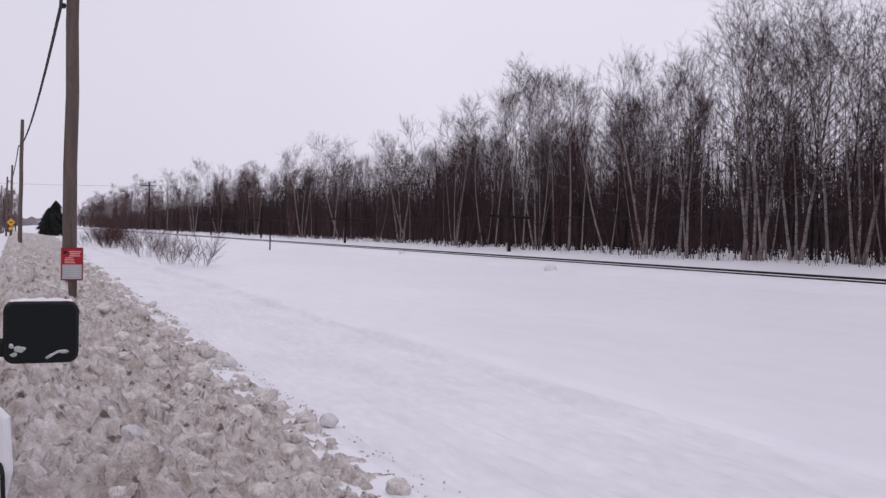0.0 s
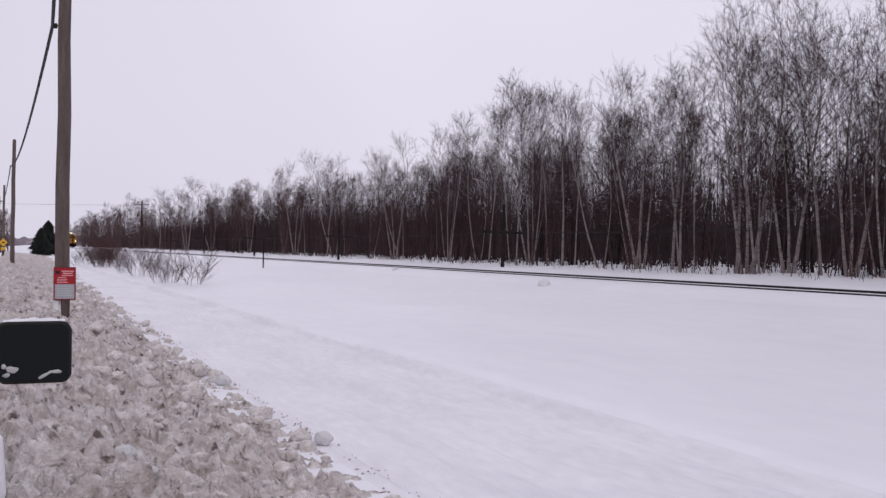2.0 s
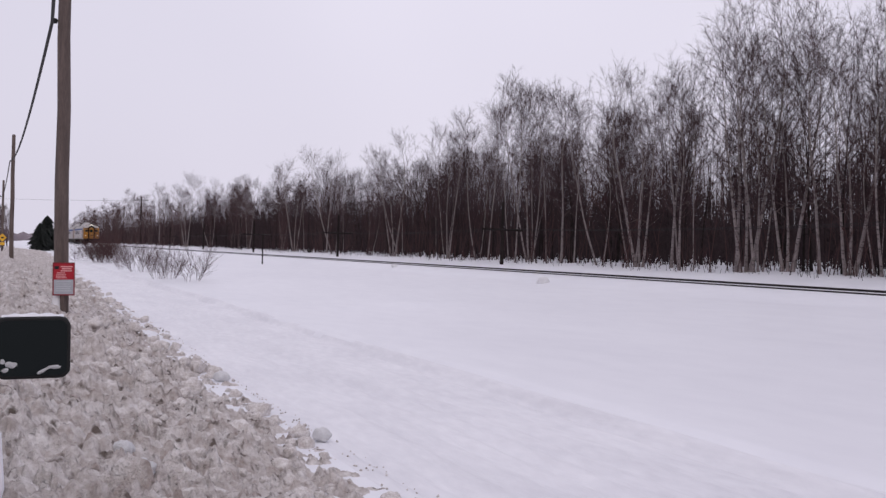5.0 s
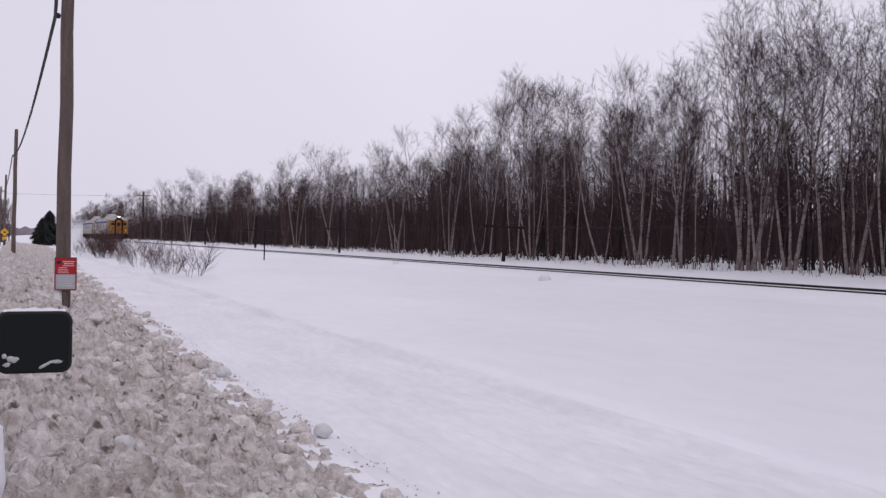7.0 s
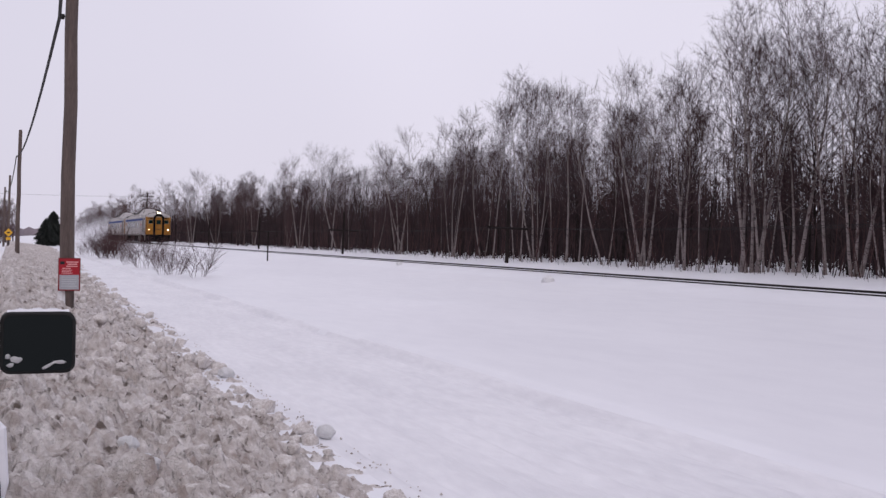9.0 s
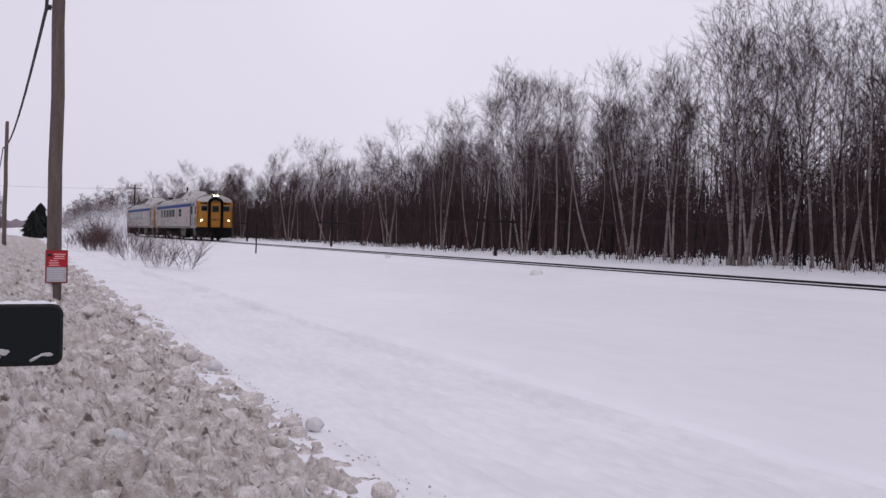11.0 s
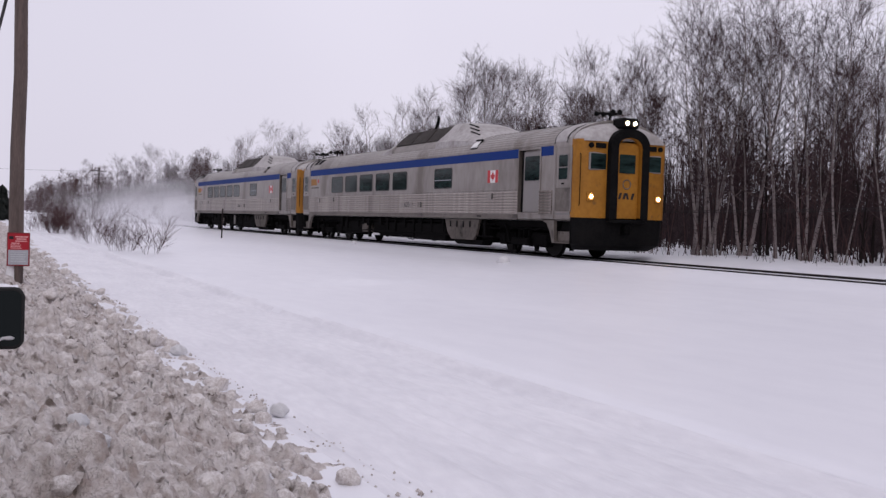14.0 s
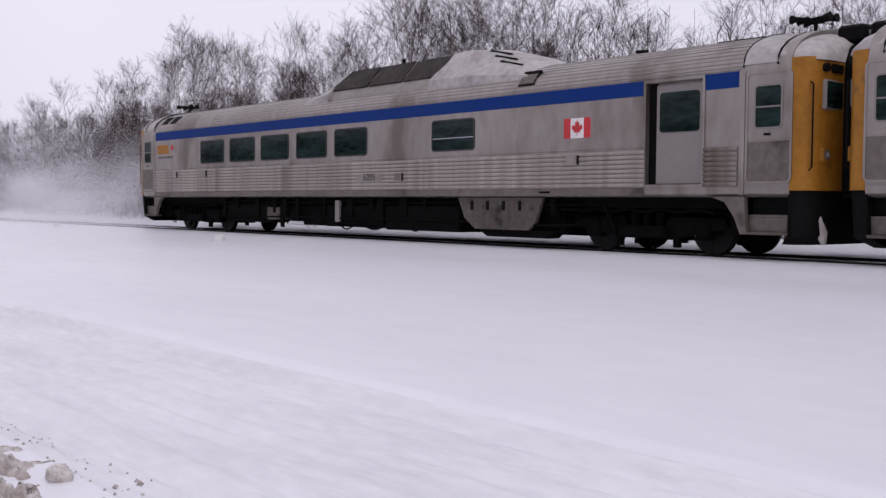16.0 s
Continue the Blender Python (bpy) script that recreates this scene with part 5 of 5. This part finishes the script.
        # coupler
        part("coupler", Shape().box(-0.10, 0.10, min(e * 12.4, e * 12.94), max(e * 12.4, e * 12.94), 0.72, 0.98, 0.03), UNDER, car)
        # air horns on the roof
        hn = part("horn", Shape().tube([(0, e * 11.85, 3.95), (0, e * 11.85, 4.20)], 0.035, 6).tube([(-0.25, e * 11.85, 4.20), (0.25, e * 11.85, 4.20)], 0.03, 6), BLACKP, car, "cluster of black air horns")
        for x, q in ((-0.24, 1), (0.0, 1), (0.24, 1), (-0.12, -1), (0.12, -1)):
            part("trumpet", Shape().tube([(x, e * 11.85, 4.21), (x, e * 11.85 + q * 0.22, 4.22), (x, e * 11.85 + q * 0.34, 4.23)], [0.03, 0.04, 0.085], 10), BLACKP, hn)
    # roof corrugation
    ribs = Shape()
    for sx in (-1, 1):
        for k in range(13):
            t = 0.04 + 0.93 * k / 12
            f = t * (len(ROOF_ARC) - 1)
            i = min(int(f), len(ROOF_ARC) - 2)
            x = ROOF_ARC[i][0] + (ROOF_ARC[i + 1][0] - ROOF_ARC[i][0]) * (f - i)
            z = ROOF_ARC[i][1] + (ROOF_ARC[i + 1][1] - ROOF_ARC[i][1]) * (f - i)
            ribs.tube([(sx * x, -11.34, z), (sx * x, 11.34, z)], 0.010, 6)
    rb = part("roof_corrugation", ribs, ROOF, car)
    tagged(rb, kind="stuff")
    # radiator dome
    prof = [(2.52, 3.72, 0.05), (2.2, 3.95, 0.12), (1.55, 4.30, 0.36), (1.3, 4.40, 0.42), (-2.8, 4.47, 0.46), (-3.5, 4.48, 0.46), (-4.5, 4.38, 0.42), (-5.2, 4.18, 0.30), (-5.8, 3.95, 0.10)]
    rings = []
    for u, top, hgt in prof:
        w = 0.62 if u > -3 else 0.60
        base = 3.55
        ring = [(1.36, u, base), (1.34, u, base + 0.12 * min(1, hgt * 4)), (w + 0.42, u, base + (top - base) * 0.55), (w + 0.1, u, top - 0.05), (w * 0.7, u, top), (0, u, top + 0.02)]
        rings.append(ring + [(-x, y, z) for x, y, z in reversed(ring[:-1])])
    part("radiator_dome", Shape().loft(rings), ROOF, car, "steel radiator dome on the roof", smooth=True)
    for stations, tell in ((((-2.78, 4.44), (-3.0, 4.52), (-3.5, 4.53), (-4.4, 4.44), (-5.2, 4.235), (-5.75, 4.02), (-6.05, 3.90)), "smooth pale fairing at the end of the dome"),
                           (((1.36, 4.42), (1.6, 4.33), (2.2, 4.0), (2.62, 3.76)), "short pale fairing of the dome")):
        rings = []
        for u, top in stations:
            ring = [(1.39, u, 3.53), (1.37, u, 3.55 + 0.24 * (top - 3.52)), (1.02, u, 3.52 + (top - 3.52) * 0.62), (0.71, u, top - 0.04), (0.42, u, top), (0, u, top + 0.02)]
            rings.append(ring + [(-x, y, z) for x, y, z in reversed(ring[:-1])])
        part("dome_fairing", Shape().loft(rings), FROST, car, tell, smooth=True)
    for sx in (-1, 1):
        for k in range(3):
            u0, u1 = 1.22 - 1.42 * k, 1.22 - 1.42 * k - 1.34
            a = [(sx * 1.20, u0 + (0.3 if k == 0 else 0), 3.90), (sx * 1.20, u1, 3.90), (sx * 0.735, u1, 4.44), (sx * 0.735, u0 - (0.1 if k == 0 else 0), 4.42)]
            b = [(x - sx * 0.05, y, z - 0.03) for x, y, z in a]
            part("radiator_grille", Shape().loft([b, a]), RADI, car, "dark radiator grille panel")
        for k in range(3):                    # slits on the fairing's shoulder
            q = 0.05 + 0.36 * k
            ends = []
            for u in (-4.25 - 0.28 * k, -4.95 - 0.28 * k):
                top = lerp_table([(-6.05, 3.90), (-5.75, 4.02), (-5.2, 4.235), (-4.4, 4.44), (-3.5, 4.53)], u)
                x, z = 0.71 + 0.31 * q, top - 0.04 - (0.38 * (top - 3.52) - 0.04) * q
                ends.append([(sx * (x + dx), u, z + dz + 0.012) for dx, dz in ((0, 0.02), (0.035, -0.015), (0.02, -0.03), (-0.02, 0.005))])
            part("louvre", Shape().loft(ends), BLACKP, car)
        for name, grow, lift, mat in (("roof_hatch", 0.04, 0.014, BLACKP), ("hatch_cover", 0.0, 0.024, WHITE if front else GRIMY)):
            u0, u1 = -6.35 - grow, -5.95 + grow
            lo, hi = (1.50 + lift, 3.42 - grow + lift), (1.28 + lift, 3.67 + grow + lift)
            outer = [(sx * lo[0], u0, lo[1]), (sx * lo[0], u1, lo[1]), (sx * hi[0], u1, hi[1]), (sx * hi[0], u0, hi[1])]
            part(name, Shape().loft([[(x - sx * 0.05, y, z - 0.04) for x, y, z in outer], outer]), mat, car)
        for u in (10.0, 10.6):
            hb = Shape().add([(sx * 1.46, u, 3.50), (sx * 1.46, u + 0.42, 3.50), (sx * 1.22, u + 0.42, 3.73), (sx * 1.22, u, 3.73), (sx * 1.40, u, 3.44), (sx * 1.40, u + 0.42, 3.44), (sx * 1.15, u + 0.42, 3.66), (sx * 1.15, u, 3.66)],
                             [(0, 1, 2, 3), (7, 6, 5, 4), (0, 4, 5, 1), (1, 5, 6, 2), (2, 6, 7, 3), (3, 7, 4, 0)])
            part("roof_vent", hb, BLACKP, car)
    st = Shape().tube([(-0.35, -0.6, 4.40), (-0.35, -0.60, 4.55), (-0.38, -0.78, 4.70), (-0.38, -0.86, 4.92), (-0.40, -0.80, 4.98)], [0.07, 0.07, 0.065, 0.06, 0.05], 8) if front else Shape().tube([(-0.35, -0.6, 4.42), (-0.35, -0.6, 4.62)], 0.05, 8)
    part("exhaust_stack", st, BLACKP, car, "black exhaust stack")
    part("roof_ventilator", Shape().disc((0, -8.0, 4.02), (0, 0, 1), 0.14, 0.12, 10), BLACKP, car)
    part("roof_antenna", Shape().box(-0.12, 0.12, -10.9, -9.9, 3.985, 4.03, 0.01), BLACKP, car)
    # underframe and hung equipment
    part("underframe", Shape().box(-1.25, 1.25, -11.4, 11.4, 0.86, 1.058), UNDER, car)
    # the second row of boxes is added filler, closing gaps round the bogies
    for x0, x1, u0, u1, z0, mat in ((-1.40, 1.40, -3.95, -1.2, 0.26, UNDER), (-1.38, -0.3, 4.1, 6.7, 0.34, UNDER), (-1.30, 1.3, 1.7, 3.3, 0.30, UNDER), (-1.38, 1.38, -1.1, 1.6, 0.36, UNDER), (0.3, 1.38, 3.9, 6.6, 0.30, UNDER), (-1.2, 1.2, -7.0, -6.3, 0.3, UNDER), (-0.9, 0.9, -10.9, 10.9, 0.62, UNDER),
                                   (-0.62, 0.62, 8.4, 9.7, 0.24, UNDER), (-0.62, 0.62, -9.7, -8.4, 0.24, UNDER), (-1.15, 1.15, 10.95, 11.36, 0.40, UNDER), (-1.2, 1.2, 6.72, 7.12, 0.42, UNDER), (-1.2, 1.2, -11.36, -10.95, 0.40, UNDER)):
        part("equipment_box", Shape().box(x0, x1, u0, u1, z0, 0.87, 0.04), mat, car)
    for k in range(6):
        part("air_reservoir", Shape().disc((-1.05 if k % 2 else 1.05, 1.7 - 0.9 * (k // 2) - 0.3, 0.42), (0, 1, 0), 0.14, 0.8, 10), UNDER, car)
    part("hanger", Shape().box(-1.40, -1.34, 3.5, 3.66, 0.22, 0.86, 0.01), UNDER, car, "grimy hanging bracket")
    for sgn in (-1, 1):
        out = [(-3.98, 1.05), (-6.62, 1.05), (-6.40, 0.52), (-6.20, 0.36), (-4.55, 0.36), (-4.20, 0.60)]
        part("engine_skirt", on_side(sgn, out, 0, 0, HALF - 0.16, HALF - 0.07), SKIRT, car, "grimy steel skirt over the engine")
        for k in range(4):
            part("skirt_latch", slab(sgn, HALF - 0.069, HALF - 0.05, -4.5 - 0.5 * k, -4.42 - 0.5 * k, 0.78, 0.98), BLACKP, car)
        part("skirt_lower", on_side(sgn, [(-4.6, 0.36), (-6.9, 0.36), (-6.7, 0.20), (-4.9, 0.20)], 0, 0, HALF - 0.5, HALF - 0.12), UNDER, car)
    # bogies with sprung side frames
    axles = []
    for c in (-9.05, 9.05):
        for sgn in (-1, 1):
            x = sgn * 1.05
            fr = [(c - 1.85, 0.50), (c - 1.75, 0.66), (c - 0.55, 0.70), (c - 0.4, 0.42), (c + 0.4, 0.42), (c + 0.55, 0.70), (c + 1.75, 0.66), (c + 1.85, 0.50), (c + 1.3, 0.40), (c + 0.6, 0.28), (c - 0.6, 0.28), (c - 1.3, 0.40)]
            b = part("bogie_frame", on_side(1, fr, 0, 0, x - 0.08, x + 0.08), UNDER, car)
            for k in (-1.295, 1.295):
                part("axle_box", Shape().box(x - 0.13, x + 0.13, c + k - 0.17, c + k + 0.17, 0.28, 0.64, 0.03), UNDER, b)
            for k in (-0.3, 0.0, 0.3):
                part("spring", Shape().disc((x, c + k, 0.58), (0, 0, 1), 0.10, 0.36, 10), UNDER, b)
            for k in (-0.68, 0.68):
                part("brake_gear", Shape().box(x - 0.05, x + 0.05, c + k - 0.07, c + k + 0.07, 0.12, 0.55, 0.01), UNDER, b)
        for k in (-1.295, 1.295):
            ax = new("wheelset")
            ax.parent = car
            ax.location = (0, c + k, 0.457)
            for sgn in (-1, 1):
                w = Shape().disc((sgn * 0.735, 0, 0), (1, 0, 0), 0.457, 0.12, 28).disc((sgn * 0.68, 0, 0), (1, 0, 0), 0.475, 0.03, 28).disc((sgn * 0.735, 0, 0), (1, 0, 0), 0.12, 0.2, 12)
                ob = part("wheel", w, WHEEL, ax)
            part("axle", Shape().disc((0, 0, 0), (1, 0, 0), 0.075, 1.3, 10), UNDER, ax)
            axles.append(ax)
    # pipes, hangers and small gear hung along both sides
    rng = random.Random(90 + front)
    for sgn in (-1, 1):
        for z, x in ((0.93, 1.37), (0.80, 1.33), (0.50, 1.41)):
            pts = [(sgn * x, -7.6 + 1.1 * i, z + rng.uniform(-0.03, 0.03)) for i in range(14)]
            part("pipe", Shape().tube(pts, 0.026, 6), UNDER, car)
        for k in range(16):
            u, d = -7.2 + 14.4 * (k + rng.random()) / 16, rng.uniform(0.12, 0.42)
            if -6.7 < u < -3.9:
                continue
            part("hanger", slab(sgn, 1.30, 1.43, u, u + rng.uniform(0.06, 0.3), 0.86 - d, 1.02, 0.01), UNDER, car)
        for k in range(4):
            u = -3.6 + 5.0 * (k + rng.random()) / 4
            w, low = rng.uniform(0.5, 1.1), rng.uniform(0.06, 0.13)
            pts = [(sgn * 1.34, u + w * i / 6, 0.36 - low * math.sin(math.pi * i / 6)) for i in range(7)]
            part("hose", Shape().tube(pts, 0.02, 5), UNDER, car)
        part("battery_box", slab(sgn, 1.0, 1.42, 3.7, 4.35, 0.42, 0.78, 0.03), SKIRT, car, "grimy steel equipment box")
        if not front:
            part("light_bracket", slab(sgn, 1.34, 1.445, 0.72, 0.90, 0.42, 0.98, 0.01), DOORGREY, car, "pale steel bracket")
        for c in (-9.05, 9.05):
            part("brake_pipe", Shape().tube([(sgn * 1.22, c - 1.6 + 0.4 * i, 0.78 + 0.06 * (i % 2)) for i in range(9)], 0.03, 6), UNDER, car)
            part("truck_bolster", slab(sgn, 1.12, 1.30, c - 0.55, c + 0.55, 0.30, 0.52, 0.04), UNDER, car)
            part("shock_absorber", Shape().tube([(sgn * 1.24, c + 0.62, 0.35), (sgn * 1.24, c + 0.95, 0.92)], 0.05, 8), UNDER, car)
    if not front:
        part("ice_crust", Shape().tube([(-1.18, -12.45, 1.02), (-1.12, -12.58, 0.72), (-1.02, -12.62, 0.45), (-0.92, -12.60, 0.30)], [0.03, 0.08, 0.10, 0.05], 8), CLOD, car, "lump of dirty ice frozen to the pilot", smooth=True)
    # packed snow on the gear
    part("packed_snow", Shape().box(-1.36, -1.1, 2.6, 3.3, 0.31, 0.40, 0.03), CLEAN_LUMP, car, "snow packed on the underframe")
    text("car_number", "6215" if front else "6205", 0.25, pose(-HALF - 0.0375, -0.75, 1.55, 90, 0, -90), DARKPRINT, car)
    return car, axles


CARS = [rail_car(True), rail_car(False)]
PITCH, CENTRE = 25.91, -8.13
# seconds and metres along the track
RUN = [(0, 351), (1.5, 318), (2.5, 296), (3.5, 274), (4.5, 252), (5.5, 230), (6.5, 208), (7, 197), (8, 175), (9.25, 147.6), (10.5, 120.2), (11, 109.3), (11.5, 98.5), (12, 87.6), (12.5, 76.8), (13, 66.2),
       (13.5, 55.55), (14, 45.14), (14.5, 34.78), (15, 24.5), (15.5, 14.2), (16, 3.75)]


# ---- snow whirled up behind the train ----
def snow_whirl(seed, count, length, height, half_width, size):
    rng = random.Random(seed)
    v, f = [], []
    while len(v) < count * 3:
        u = length * rng.random()
        x, z = rng.gauss(0, half_width), abs(rng.gauss(0, height))
        if z > 2.6 * height:
            continue
        if noise.noise((x * 0.6, u * 0.4, z * 0.7 + seed)) < rng.uniform(-0.5, 0.35):
            continue
        r, o = size * rng.uniform(0.6, 1.3), len(v)
        a, b = r * rng.uniform(-1, 1), r * rng.uniform(-1, 1)
        v += [(x + r, u + a, z - r * 0.6), (x - r, u - a, z - r * 0.5 + b), (x + b, u, z + r)]
        f.append((o, o + 1, o + 2))
    ob = new("snow_whirl", mesh_of("snow_whirl", v, f, SNOWDUST))
    return tagged(ob, "cloud of fine snow whirled up by the train", "blown snow", kind="stuff")


WHIRLS = [(snow_whirl(1, 260000, 16, 1.6, 1.7, 0.0072), 31.0, 0.0), (snow_whirl(2, 170000, 28, 1.9, 2.4, 0.0098), 44.0, 0.0), (snow_whirl(3, 50000, 60, 1.6, 2.8, 0.018), 66.0, 0.0),
          (snow_whirl(4, 2000, 45, 0.2, 1.7, 0.004), -11.0, 0.0)]


def motions():
    grid = []
    for k in range(481):
        t = k / 30
        for (a, p), (b, q) in zip(RUN, RUN[1:]):
            if t <= b + 1e-9:
                grid.append(p + (q - p) * (t - a) / (b - a))
                break
    for k, (car, axles) in enumerate(CARS):
        rows = []
        for t, s in RUN:
            y = s + CENTRE + PITCH * k
            yaw = math.degrees(math.atan2(bend(y - 9) - bend(y + 9), 18))
            rows.append((t, pose(TRACK_X + bend(y), y, RAIL_TOP, 0, 0, yaw)))
        walk(car, rows)
        for ax in axles:
            at, turn, rows = ax.location.copy(), 0.0, []
            for i, s in enumerate(grid):
                if i:
                    turn += min(86.0, math.degrees((grid[i - 1] - s) / 0.457))
                rows.append((i / 30, pose(*at, turn % 360, 0, 0)))
            walk(ax, rows)
    for ob, behind, lag in WHIRLS:
        walk(ob, [(t, pose(TRACK_X - 0.3 + bend(s + behind), s + CENTRE + behind + 8.1, RAIL_TOP - 0.05)) for t, s in RUN])


motions()
